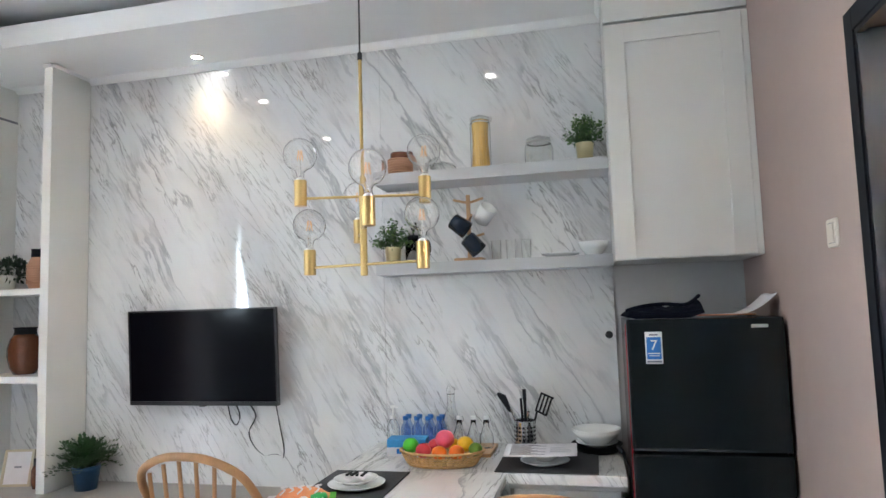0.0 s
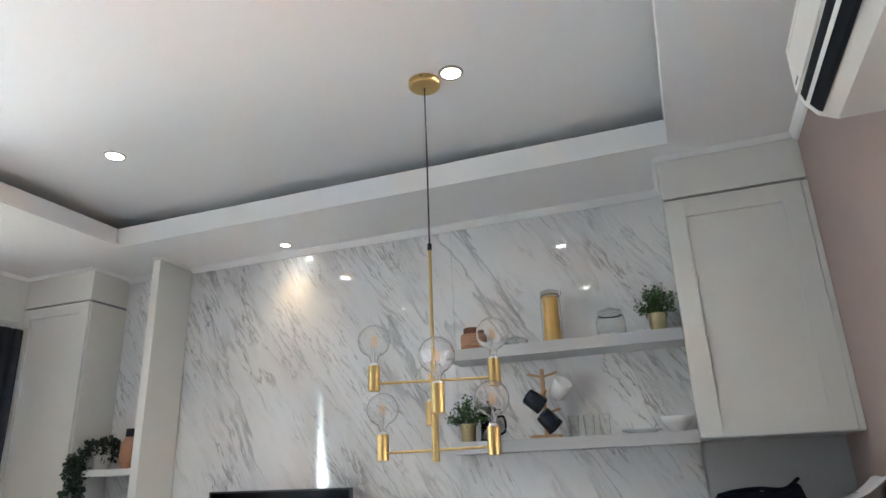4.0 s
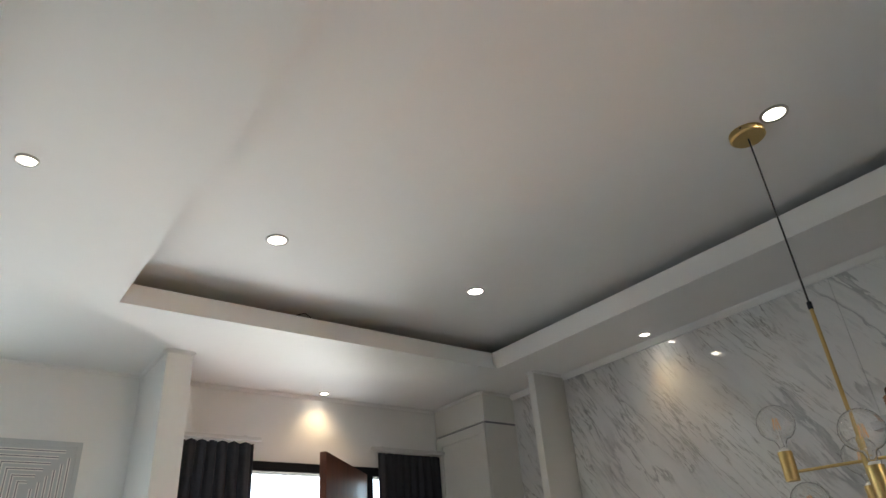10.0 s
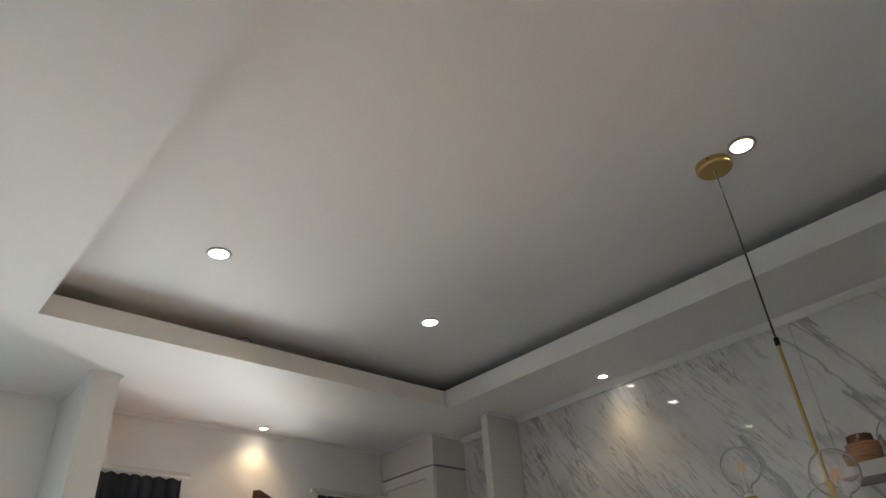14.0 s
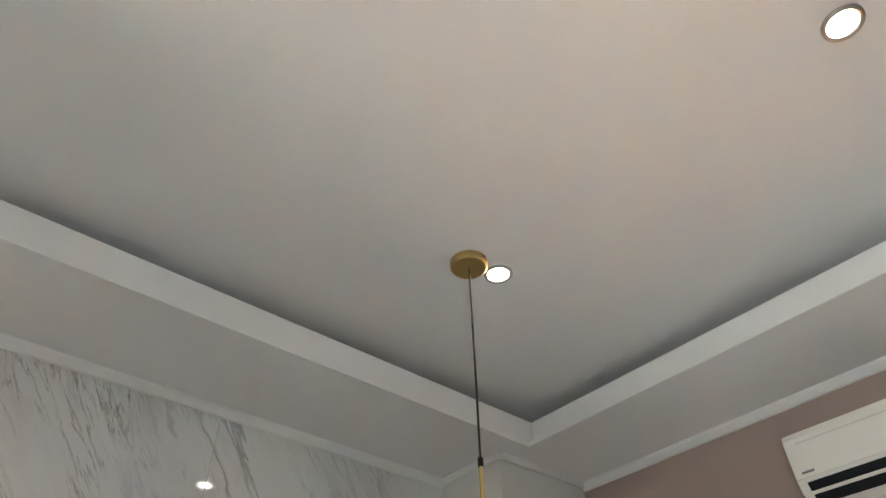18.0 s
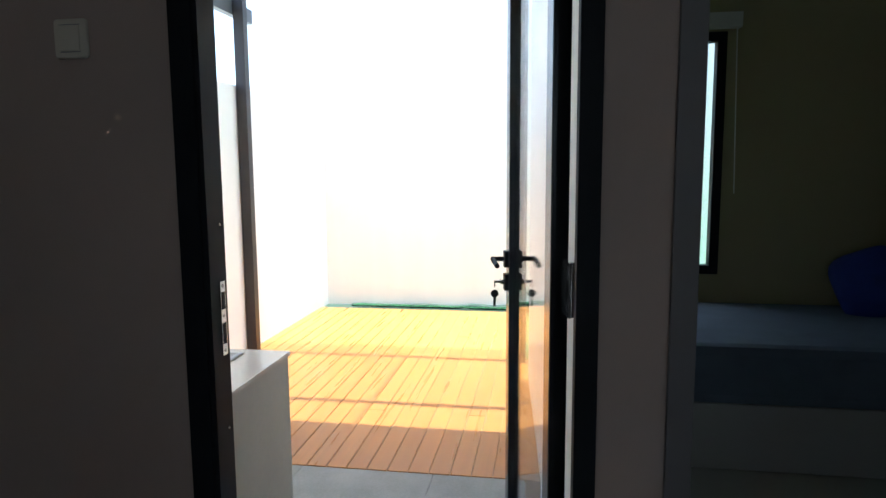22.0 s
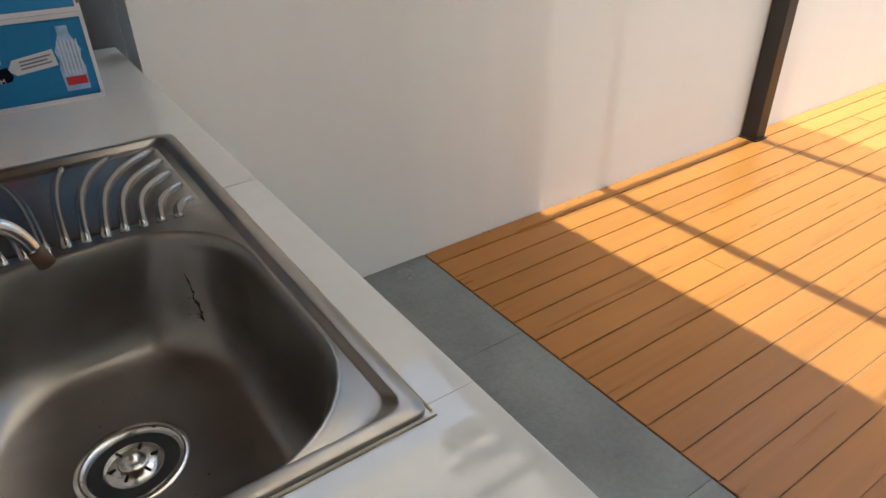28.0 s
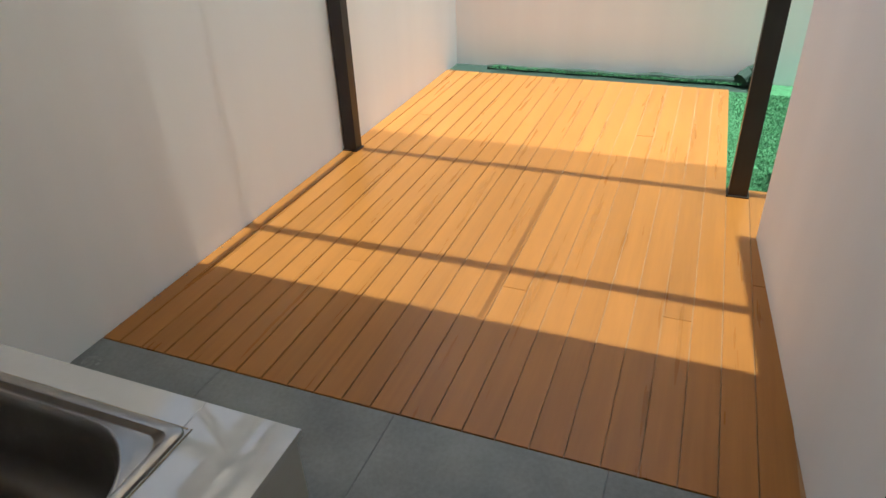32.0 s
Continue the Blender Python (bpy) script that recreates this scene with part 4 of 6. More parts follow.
for z in (1.42, 1.82):
    x = 3.2
    for k in range(5):
        wd = rnd.uniform(0.02, 0.05)
        put("book", box(x, x + wd, BY0 + 0.03, BY0 + 0.16, z, z + rnd.uniform(0.13, 0.2), 0.002), ["plastic", "ink", "bench", "paper", "navy"][k], label=["white book standing on the bedroom shelf", "grey book standing on the bedroom shelf", "taupe book standing on the bedroom shelf", "pale book standing on the bedroom shelf", "navy book standing on the bedroom shelf"][k], category="book", group="bedroom books")
        x += wd + 0.004

# ---- front wall: glazed frame, wooden door, curtains ----
ff = thing("front_door_frame", "dark metal frame of the front door and side windows", "door frame")
tagged(ff, kind="structure")
for a in [(XW - 0.1, XW + 0.01, 1.0, 2.99, 2.34, 2.40), (XW - 0.1, XW + 0.01, 1.555, 1.61, 0, 2.34), (XW - 0.1, XW + 0.01, 2.47, 2.53, 0, 2.34), (XW - 0.1, XW + 0.01, 1.0, 1.05, 0, 2.34),
          (XW - 0.1, XW + 0.01, 2.94, 2.99, 0, 2.34), (XW - 0.1, XW + 0.01, 1.05, 1.555, 0, 0.08), (XW - 0.1, XW + 0.01, 2.53, 2.94, 0, 0.08)]:
    part("frame_member", box(*a, 0.002), "black", ff)
for y0, y1 in [(1.05, 1.555), (2.53, 2.94)]:
    pn = part("pane", box(XW - 0.05, XW - 0.044, y0, y1, 0.08, 2.34), "pane", ff, "clear side window pane")
    pn.visible_shadow = False
dang = math.degrees(math.atan2(1.79 - 2.455, -3.05 - XW))
wd = thing("wooden_door", "glossy red-brown wooden front door standing open", "door", at=(XW + 0.02, 2.455, 0), rz=dang)
part("leaf", box(0.0, 0.86, -0.02, 0.02, 0.012, 2.345, 0.003), "maho", wd)
for x in (0.2, 0.43, 0.66):
    part("groove", box(x - 0.003, x + 0.003, -0.0208, -0.0202, 0.02, 2.33), "maho", wd)
part("pull_handle", tube([(0.80, -0.02, 1.0), (0.80, -0.065, 1.0), (0.80, -0.07, 1.02), (0.80, -0.07, 1.28), (0.80, -0.065, 1.3), (0.80, -0.02, 1.3)], 0.010, 10), "chrome", wd, "long chrome pull handle")
for z in (2.1, 1.2, 0.3):
    part("hinge", box(-0.012, 0.0, -0.018, 0.018, z - 0.05, z + 0.05, 0.001), "chrome", wd)


def curtain(y0, y1, folds, seed):
    t = thing("curtain", "charcoal pleated curtain hanging from a white rail", "curtain", "front curtains")
    bm = bmesh.new()
    rnd = random.Random(seed)
    n, rows, ph = folds * 10, 14, rnd.random() * 6
    grid = []
    for j in range(rows + 1):
        z = 2.485 - (2.485 - 0.03) * j / rows
        row = []
        for i in range(n + 1):
            u = i / n
            amp = 0.009 + 0.031 * min(1, j / 5)
            x = XW + 0.085 + amp * math.sin(u * folds * 2 * math.pi + ph + 0.5 * math.sin(u * 9 + j * 0.15)) + 0.006 * math.sin(u * folds * 4 * math.pi + j * 0.4)
            row.append(bm.verts.new((x, y0 + (y1 - y0) * u + 0.008 * math.sin(j * 0.6 + u * 7), z + (0.004 * math.sin(u * folds * 2 * math.pi) if j == 0 else 0))))
        grid.append(row)
    for a, b in zip(grid, grid[1:]):
        for i in range(n):
            bm.faces.new((a[i], a[i + 1], b[i + 1], b[i]))
    c = part("cloth", bm, "curtain", t, smooth=True)
    c.modifiers.new("thick", "SOLIDIFY").thickness = 0.003
    r = part("rail", box(XW + 0.06, XW + 0.095, y0 - 0.05, y1 + 0.05, 2.503, 2.525, 0.003), "alu", t, "white curtain rail")
    for y in (y0 + 0.03, y1 - 0.06):
        part("bracket", box(XW + 0.0, XW + 0.075, y, y + 0.022, 2.518, 2.535, 0.002), "alu", r)


curtain(1.08, 1.62, 8, 2)
curtain(2.53, 3.06, 8, 5)

# side room window
w2 = thing("window_side", "narrow tall side window in a black frame", "window")
tagged(w2, kind="structure")
for a in [(-0.42, -0.36, 1.0, 2.5), (-0.19, -0.12, 1.0, 2.5), (-0.36, -0.19, 1.0, 1.04), (-0.36, -0.19, 2.46, 2.5)]:
    part("window_frame", box(XW - 0.09, XW - 0.03, a[0], a[1], a[2], a[3], 0.002), "black", w2)
pn = part("pane", box(XW - 0.063, XW - 0.057, -0.36, -0.19, 1.04, 2.46), "pane", w2)
pn.visible_shadow = False

# labyrinth wall panel
t = thing("wall_panel", "white wall panel carved with a square labyrinth pattern", "wall panel", at=(XW, 0.45, 2.44))
part("board", box(0.001, 0.012, -0.235, 0.235, -0.62, 0.0, 0.002), "panelgrey", t)
for a in [(-0.235, 0.235, -0.025, 0.0), (-0.235, 0.235, -0.62, -0.595), (-0.235, -0.21, -0.595, -0.025), (0.21, 0.235, -0.595, -0.025)]:
    part("border", box(0.012, 0.020, *a, 0.001), "panelgrey", t)
for k in range(6):
    h = 0.19 - k * 0.03
    z1, z0 = -0.045 - k * 0.032, -0.575 + k * 0.032
    for w, x1, m in ((0.016, 0.017, "plastic"), (0.0045, 0.0185, "ink")):
        e = (0.016 - w) / 2
        for a in [(-h + e, h - 0.03, z1 - e - w, z1 - e), (-h + e, -h + e + w, z0, z1 - e - w), (-h + e + w, h - e, z0 + e, z0 + e + w), (h - e - w, h - e, z0 + e + w, z1 - 0.04)]:
            if a[1] > a[0] and a[3] > a[2]:
                part("ridge" if m == "plastic" else "groove", box(0.0125, x1, *a), m, t)

# hedge outside the front door
bm = bmesh.new()
rnd = random.Random(3)
for k in range(26):
    leaves(bm, (rnd.uniform(-8.2, -7.0), rnd.uniform(-1.5, 7.0), rnd.uniform(0.4, 2.2)), (0.5, 0.5, 0.45), 330, 0.12, seed=k)
put("hedge", bm, "hedge", label="bright leafy hedge outside the front door", category="hedge", kind="stuff")

# ---- things in the display niche ----


def vase(name, at, profile, material, label, rim=None):
    t = thing(name, label, "vase", at=at)
    part("body", lathe(profile, 36), material, t, smooth=True)
    if rim:
        part("rim", lathe(rim, 36), "black", t, "dark glazed rim", smooth=True)
    return t


t = vase("vase", (-2.80, 3.28, 1.60), [(0, 0), (0.045, 0), (0.055, 0.03), (0.062, 0.09), (0.055, 0.15), (0.038, 0.185), (0, 0.185)], "terral", "tall ribbed terracotta vase on the shelf", [(0.036, 0.185), (0.04, 0.19), (0.037, 0.225), (0.042, 0.232), (0.034, 0.232), (0.03, 0.186)])
for k in range(9):
    part("rib", lathe([(0.058, 0.03 + k * 0.013), (0.064, 0.036 + k * 0.013), (0.058, 0.042 + k * 0.013)], 36), "terral", t, smooth=True)
vase("vase", (-2.88, 3.28, 1.12), [(0, 0), (0.056, 0), (0.078, 0.04), (0.090, 0.10), (0.090, 0.15), (0.076, 0.20), (0.058, 0.228), (0, 0.228)], "terra", "round glossy brown vase on the shelf", [(0.060, 0.224), (0.056, 0.236), (0.055, 0.258), (0.063, 0.266), (0.052, 0.266), (0.05, 0.228)])
vase("vase", (-2.72, 3.22, 0.505), [(0, 0), (0.022, 0), (0.03, 0.04), (0.028, 0.1), (0.018, 0.125), (0, 0.125)], "terra", "small slim brown vase on the bench", [(0.018, 0.124), (0.018, 0.16), (0.014, 0.16), (0.014, 0.124)])


def picture(at, rz, w, h, label, lean=-14):
    t = thing("photo_frame", label, "photo frame", at=at)
    t.matrix_world = pose(*at, lean, 0, rz)
    part("mount", box(-w / 2 + 0.01, w / 2 - 0.01, 0.002, 0.012, 0.01, h - 0.01), "paper", t)
    for a in [(-w / 2, w / 2, 0, 0.014), (-w / 2, w / 2, h - 0.014, h), (-w / 2, -w / 2 + 0.014, 0.014, h - 0.014), (w / 2 - 0.014, w / 2, 0.014, h - 0.014)]:
        part("frame", box(a[0], a[1], -0.004, 0.014, a[2], a[3], 0.001), "pframe", t)
    part("print", box(-0.02, 0.02, 0.0, 0.0019, h * 0.5, h * 0.5 + 0.01), "ink", t)


picture((-2.87, 3.22, 0.507), 12, 0.17, 0.20, "small wooden photo frame with a white print on the bench")
picture((-2.72, 3.30, 1.122), -6, 0.10, 0.14, "small pale photo frame on the shelf", -10)

t = thing("trailing_plant", "trailing dark green plant in a white pot on the shelf", "plant", at=(-2.98, 3.24, 1.60))
part("pot", lathe([(0, 0), (0.04, 0), (0.052, 0.085), (0.055, 0.085), (0.047, 0.083), (0.0, 0.075)], 24), "whitep", t, smooth=True)
bm = bmesh.new()
leaves(bm, (0, 0, 0.11), (0.11, 0.10, 0.07), 260, 0.036, seed=3, flat=0.7)
rnd = random.Random(12)
for k in range(15):
    x, y = rnd.uniform(-0.13, 0.03), rnd.uniform(-0.17, -0.10)
    L = rnd.uniform(0.18, 0.46)
    for q in range(int(L / 0.014)):
        leaves(bm, (x + rnd.uniform(-0.015, 0.015), y + rnd.uniform(-0.012, 0.012), 0.08 - q * 0.014), (0.012, 0.012, 0.012), 2, 0.034, 1.0, seed=k * 100 + q, flat=0.7)
part("foliage", bm, "leafd", t, "dark trailing leaves")

t = thing("fern", "bushy green fern in a blue pot on the bench", "plant", at=(-2.42, 3.24, 0.505))
part("pot", lathe([(0, 0), (0.055, 0), (0.068, 0.10), (0.072, 0.105), (0.072, 0.125), (0.06, 0.125), (0.055, 0.1), (0, 0.1)], 28), "bluepot", t, smooth=True)
bm = bmesh.new()
rnd = random.Random(21)
for k in range(96):
    a, el, L = rnd.uniform(0, 6.283), rnd.uniform(0.35, 1.5), rnd.uniform(0.16, 0.27)
    d = Vector((math.cos(a) * math.cos(el), math.sin(a) * math.cos(el), math.sin(el)))
    for q in range(9):
        u = q / 8
        c = Vector((0, 0, 0.12)) + d * L * u + Vector((0, 0, -0.10 * u * u))
        s = d.cross(Vector((0, 0, 1))).normalized()
        for sg in (1, -1):
            w = (s * sg + d * 0.5 + Vector((0, 0, rnd.uniform(-0.3, 0.3)))).normalized() * 0.046 * (1.1 - 0.6 * u)
            bm.faces.new([bm.verts.new(v) for v in (c, c + w * 0.5 + d * 0.012, c + w, c + w * 0.5 - d * 0.009)])
part("fronds", bm, "leafb", t, "arching fern fronds")

# ---- things on the kitchen shelves ----
S1, S2 = 2.094, 1.645
t = thing("jar", "brown woven stoneware jar on the upper shelf", "jar", at=(-0.612, 3.29, S1))
part("body", lathe([(0, 0), (0.055, 0), (0.062, 0.02), (0.064, 0.07), (0.056, 0.088), (0, 0.088)], 32), "terral", t, smooth=True)
part("lid", lathe([(0.05, 0.088), (0.05, 0.115), (0.047, 0.12), (0, 0.12)], 32), "terra", t, "dark brown lid", smooth=True)
for k in range(6):
    part("woven_band", lathe([(0.061, 0.012 + k * 0.013), (0.0665, 0.017 + k * 0.013), (0.061, 0.022 + k * 0.013)], 32), "terral", t)
t = thing("glass_bowl", "low clear glass bowl with a glass lid", "bowl", at=(-0.39, 3.29, S1))
glass_part("bowl", [(0, 0.004), (0.05, 0.003), (0.066, 0.02), (0.066, 0.03), (0.062, 0.03)], t, "")
part("lid", lathe([(0.068, 0.03), (0.06, 0.042), (0.03, 0.05), (0.012, 0.05), (0.012, 0.06), (0, 0.062)], 30), "jarthin", t, "", smooth=True)
t = thing("spaghetti_jar", "tall clear glass jar full of dry spaghetti", "jar", at=(-0.195, 3.29, S1))
part("spaghetti", lathe([(0, 0.008), (0.045, 0.008), (0.043, 0.06), (0.039, 0.13), (0.039, 0.19), (0.042, 0.228), (0.038, 0.236), (0, 0.232)], 30), "pasta", t, "dry yellow spaghetti")
glass_part("glass", [(0, 0.001), (0.049, 0.001), (0.051, 0.006), (0.051, 0.235), (0.046, 0.248)], t, "")
part("lid", lathe([(0.047, 0.248), (0.049, 0.252), (0.049, 0.262), (0.036, 0.268), (0.012, 0.268), (0.012, 0.278), (0, 0.28)], 30), "jarthin", t, "glass lid with a wire clasp", smooth=True)
part("clasp", tube([(0.0515, 0, 0.24), (0.058, 0, 0.25), (0.056, 0, 0.27)], 0.002, 6), "chrome", t)
t = thing("storage_jar", "round clear glass storage jar with a glass lid, empty", "jar", at=(0.09, 3.29, S1))
glass_part("glass", [(0, 0.001), (0.06, 0.001), (0.068, 0.01), (0.070, 0.08), (0.062, 0.105), (0.05, 0.112)], t, "")
part("lid", lathe([(0.056, 0.113), (0.06, 0.118), (0.06, 0.13), (0.045, 0.136), (0.014, 0.136), (0.014, 0.148), (0, 0.15)], 30), "jarthin", t, "", smooth=True)
part("seal", lathe([(0.052, 0.1125), (0.060, 0.1125), (0.060, 0.1165), (0.052, 0.1165)], 32), "alu", t)


def pot_plant(at, seed, label):
    t = thing("pot_plant", label, "plant", "small gold pot plants", at)
    part("pot", lathe([(0, 0), (0.034, 0), (0.043, 0.088), (0.044, 0.09), (0.04, 0.09), (0.038, 0.078), (0, 0.078)], 28), "goldpot", t, smooth=True)
    dark, young = bmesh.new(), bmesh.new()
    rnd = random.Random(seed)
    for k in range(84):
        a, el, L = rnd.uniform(0, 6.283), rnd.uniform(0.1, 1.55), rnd.uniform(0.075, 0.122)
        L *= 1 + 0.22 * math.sin(el)
        d = Vector((math.cos(a) * math.cos(el), math.sin(a) * math.cos(el), math.sin(el)))
        for q in range(8):
            u = 0.3 + 0.7 * q / 7
            c = Vector((0, 0, 0.085)) + d * L * u
            leaves(young if q > 5 and k % 2 else dark, c, (0.008, 0.008, 0.008), 2, 0.016, seed=seed * 997 + k * 10 + q, flat=0.65)
    part("foliage", dark, "leaf", t, "dense small green leaves")
    part("young_foliage", young, "leafl", t, "paler leaf tips")


pot_plant((0.308, 3.285, S1), 5, "bushy green plant in a polished gold pot on the upper shelf")
pot_plant((-0.66, 3.285, S2), 9, "bushy green plant in a polished gold pot on the lower shelf")
t = thing("french_press", "glass and black french press coffee maker", "coffee maker", at=(-0.565, 3.33, S2))
glass_part("glass", [(0, 0.012), (0.042, 0.012), (0.042, 0.13)], t, "")
part("base", lathe([(0, 0), (0.046, 0), (0.046, 0.012), (0, 0.012)], 26), "black", t)
part("lid", lathe([(0.046, 0.128), (0.046, 0.142), (0.02, 0.15), (0.004, 0.15), (0.004, 0.175), (0.012, 0.18), (0.012, 0.192), (0, 0.196)], 26), "black", t)
part("handle", tube([(0.044, 0, 0.12), (0.08, 0, 0.115), (0.083, 0, 0.05), (0.044, 0, 0.03)], 0.006, 8), "black", t)

t = thing("mug_tree", "light wooden mug tree on the lower shelf", "mug tree", at=(-0.268, 3.29, S2))
part("base", box(-0.07, 0.07, -0.05, 0.05, 0, 0.016, 0.004), "bwood", t)
part("pole", box(-0.009, 0.009, -0.009, 0.009, 0.016, 0.33, 0.002), "bwood", t)
for z, a in [(0.30, 0), (0.30, math.pi), (0.21, -1.2), (0.21, 1.9), (0.125, 0.1)]:
    part("peg", tube([(0, 0, z - 0.01), (0.075 * math.cos(a), 0.075 * math.sin(a), z + 0.01)], 0.006, 8, smooth=0), "bwood", t)


def mug(at, rot, material, label):
    t = thing("mug", label, "mug", "hanging mugs")
    t.matrix_world = pose(*at, *rot) @ Matrix.Rotation(math.pi / 2, 4, "Z")
    part("cup", lathe([(0, 0), (0.034, 0), (0.04, 0.006), (0.044, 0.09), (0.041, 0.09), (0.037, 0.01), (0, 0.008)], 28), material, t, smooth=True)
    part("handle", tube([(0.042, 0, 0.075), (0.066, 0, 0.07), (0.07, 0, 0.045), (0.06, 0, 0.022), (0.041, 0, 0.018)], 0.006, 8), material, t, smooth=True)


mug((-0.212, 3.30, 1.842), (40, 30, 20), "whitep", "white mug hanging from the mug tree")
mug((-0.335, 3.215, 1.845), (0, 128, 5), "mugn", "dark navy glazed mug hanging from the mug tree")
mug((-0.262, 3.19, 1.755), (-10, 138, 15), "mugn", "dark navy glazed mug hanging low on the mug tree")
G1 = thing("drinking_glass", "clear ribbed drinking glass on the lower shelf", "glass", "drinking glasses", (-0.136, 3.29, S2))
glass_part("glass", [(0, 0.006), (0.020, 0.004), (0.022, 0.008), (0.0255, 0.095), (0.0265, 0.096), (0.0255, 0.097)], G1, "")
# opaque pale disc: the gleam of the glass foot as plain colour
part("base", lathe([(0, 0.0002), (0.019, 0.0002), (0.0205, 0.003), (0, 0.0035)], 24), "alu", G1, "pale opaque foot disc, the gleam of the glass put into its colour")
for x in (-0.064, 0.009):
    copy_thing(G1, pose(x, 3.29, S2))
PL = [(0, 0.004), (0.055, 0.004), (0.06, 0.0), (0.066, 0.004), (0.098, 0.016), (0.1, 0.019), (0.094, 0.018), (0.06, 0.008), (0, 0.008)]


def plate(at, s, label, thick=1.0):
    ob = put("plate", lathe([(r * s, z * thick) for r, z in PL], 40), "whitep", True, label=label, category="plate")
    ob.matrix_world = pose(*at)
    return ob


def bowl(at, s, label):
    ob = put("bowl", lathe([(0, 0.004), (0.03 * s, 0.0), (0.034 * s, 0.004), (0.06 * s, 0.035 * s), (0.073 * s, 0.066 * s), (0.07 * s, 0.066 * s), (0.055 * s, 0.036 * s), (0.03 * s, 0.012), (0, 0.010)], 40), "whitep", True, label=label, category="bowl")
    ob.matrix_world = pose(*at)
    return ob


plate((0.17, 3.29, S2), 0.9, "white plate lying on the lower shelf")
bowl((0.325, 3.29, S2), 1.0, "white bowl on the lower shelf")

# ---- kitchen counter and table ----
CT = 0.75
t = thing("kitchen_counter", "kitchen counter with a marble top and grey cabinet front", "counter")
part("worktop", box(-0.79, 0.407, 2.832, YN - 0.001, CT - 0.04, CT, 0.002), "marble", t)
part("carcass", box(-0.06, 0.39, 2.90, YN - 0.002, 0.0, CT - 0.042), "bench", t)
part("drawer_front", box(-0.04, 0.38, 2.872, 2.898, 0.4, CT - 0.07, 0.003), "shelf", t)
part("cabinet_door", box(-0.04, 0.38, 2.872, 2.898, 0.08, 0.39, 0.003), "shelf", t)
part("edge_strip", box(-0.06, 0.405, 2.86, 2.90, CT - 0.065, CT - 0.042), "shelf", t)
t = thing("dining_table", "marble-topped dining table joined to the counter", "table")
part("tabletop", box(-0.79, -0.066, 1.95, 2.829, CT - 0.04, CT, 0.002), "marble", t)
part("end_panel", box(-0.77, -0.09, 1.97, 2.01, 0, CT - 0.042), "shelf", t)
part("end_panel", box(-0.77, -0.09, 2.78, 2.82, 0, CT - 0.042), "shelf", t)


def chair(at, rz):
    t = thing("dining_chair", "honey oak spindle-back dining chair", "chair", "dining chairs", at, rz)
    seat = loft([[(x * 1.0, y, z) for x, y in rrect(0, 0, 0.22, 0.21, 0.09, 5)] for z in (0.43, 0.455)], None, True, True)
    part("seat", seat, "oak", t)
    bow = [(-0.23, 0.10, 0.70), (-0.235, 0.17, 0.80), (-0.20, 0.22, 0.885), (-0.10, 0.245, 0.935), (0, 0.25, 0.945), (0.10, 0.245, 0.935), (0.20, 0.22, 0.885), (0.235, 0.17, 0.80), (0.23, 0.10, 0.70)]
    part("back_bow", tube(bow, 0.015, 10), "oak", t, smooth=True)
    for sx in (-1, 1):
        part("arm_post", tube([(sx * 0.205, 0.05, 0.45), (sx * 0.23, 0.10, 0.71)], 0.011, 10, smooth=0), "oak", t)
    for k in range(6):
        u = (k - 2.5) / 2.5
        part("spindle", tube([(u * 0.13, 0.185, 0.45), (u * 0.175, 0.235 - 0.02 * u * u, 0.93 - 0.055 * u * u)], 0.0075, 8, smooth=0), "oak", t)
    for sx in (-1, 1):
        for sy in (-1, 1):
            part("leg", tube([(sx * 0.16, sy * 0.15, 0.43), (sx * 0.21, sy * 0.20, 0.0)], 0.014, 10, smooth=0), "oak", t)
    return t


c1 = chair((-1.06, 2.0, 0), 0)
c1.matrix_world = pose(-1.06, 2.42, 0, 0, 0, 180 - 4)
copy_thing(c1, pose(0.17, 1.57, 0, 0, 0, 4))

# things on the table and counter
put("placemat", box(-0.78, -0.46, 2.30, 2.80, CT + 0.001, CT + 0.005), "matgrey", label="dark grey woven placemat", category="placemat", group="placemats").rotation_euler = (0, 0, 0)
plate((-0.60, 2.555, CT + 0.006), 1.1, "white dinner plate on a grey placemat")
plate((-0.605, 2.56, CT + 0.022), 0.85, "smaller white plate stacked on the dinner plate")
t = thing("napkin", "folded black and white patterned napkin", "napkin", at=(-0.60, 2.56, CT + 0.040))
bm = bmesh.new()
bmesh.ops.create_grid(bm, x_segments=8, y_segments=8, size=0.04)
for v in bm.verts:
    v.co.z = 0.008 + 0.008 * math.sin(v.co.x * 90) + 0.006 * math.cos(v.co.y * 70)
part("cloth", bm, "paper", t, smooth=True)
for k in range(4):
    part("print", box(-0.035 + k * 0.02, -0.025 + k * 0.02, -0.03, 0.02 + 0.01 * (k % 2), 0.012, 0.019, 0.001), "black", t)
put("placemat", box(-0.115, 0.30, 2.845, 3.22, CT + 0.001, CT + 0.005), "matgrey", label="dark grey woven placemat on the counter", category="placemat", group="placemats")
plate((0.08, 2.99, CT + 0.006), 1.05, "white dinner plate on the counter placemat")
lb = bowl((0.08, 2.99, CT + 0.020), 1.05, "white bowl stacked on the plate")
lb.matrix_world = lb.matrix_world @ Matrix.Diagonal((1.0, 1.0, 0.55, 1.0))
sh = sheet("price_list", 0.30, 0.21, 0.006, "paper", pose(0.065, 2.975, CT + 0.064, 3, 0, 2), "printed white sheet resting on a bowl", "paper")
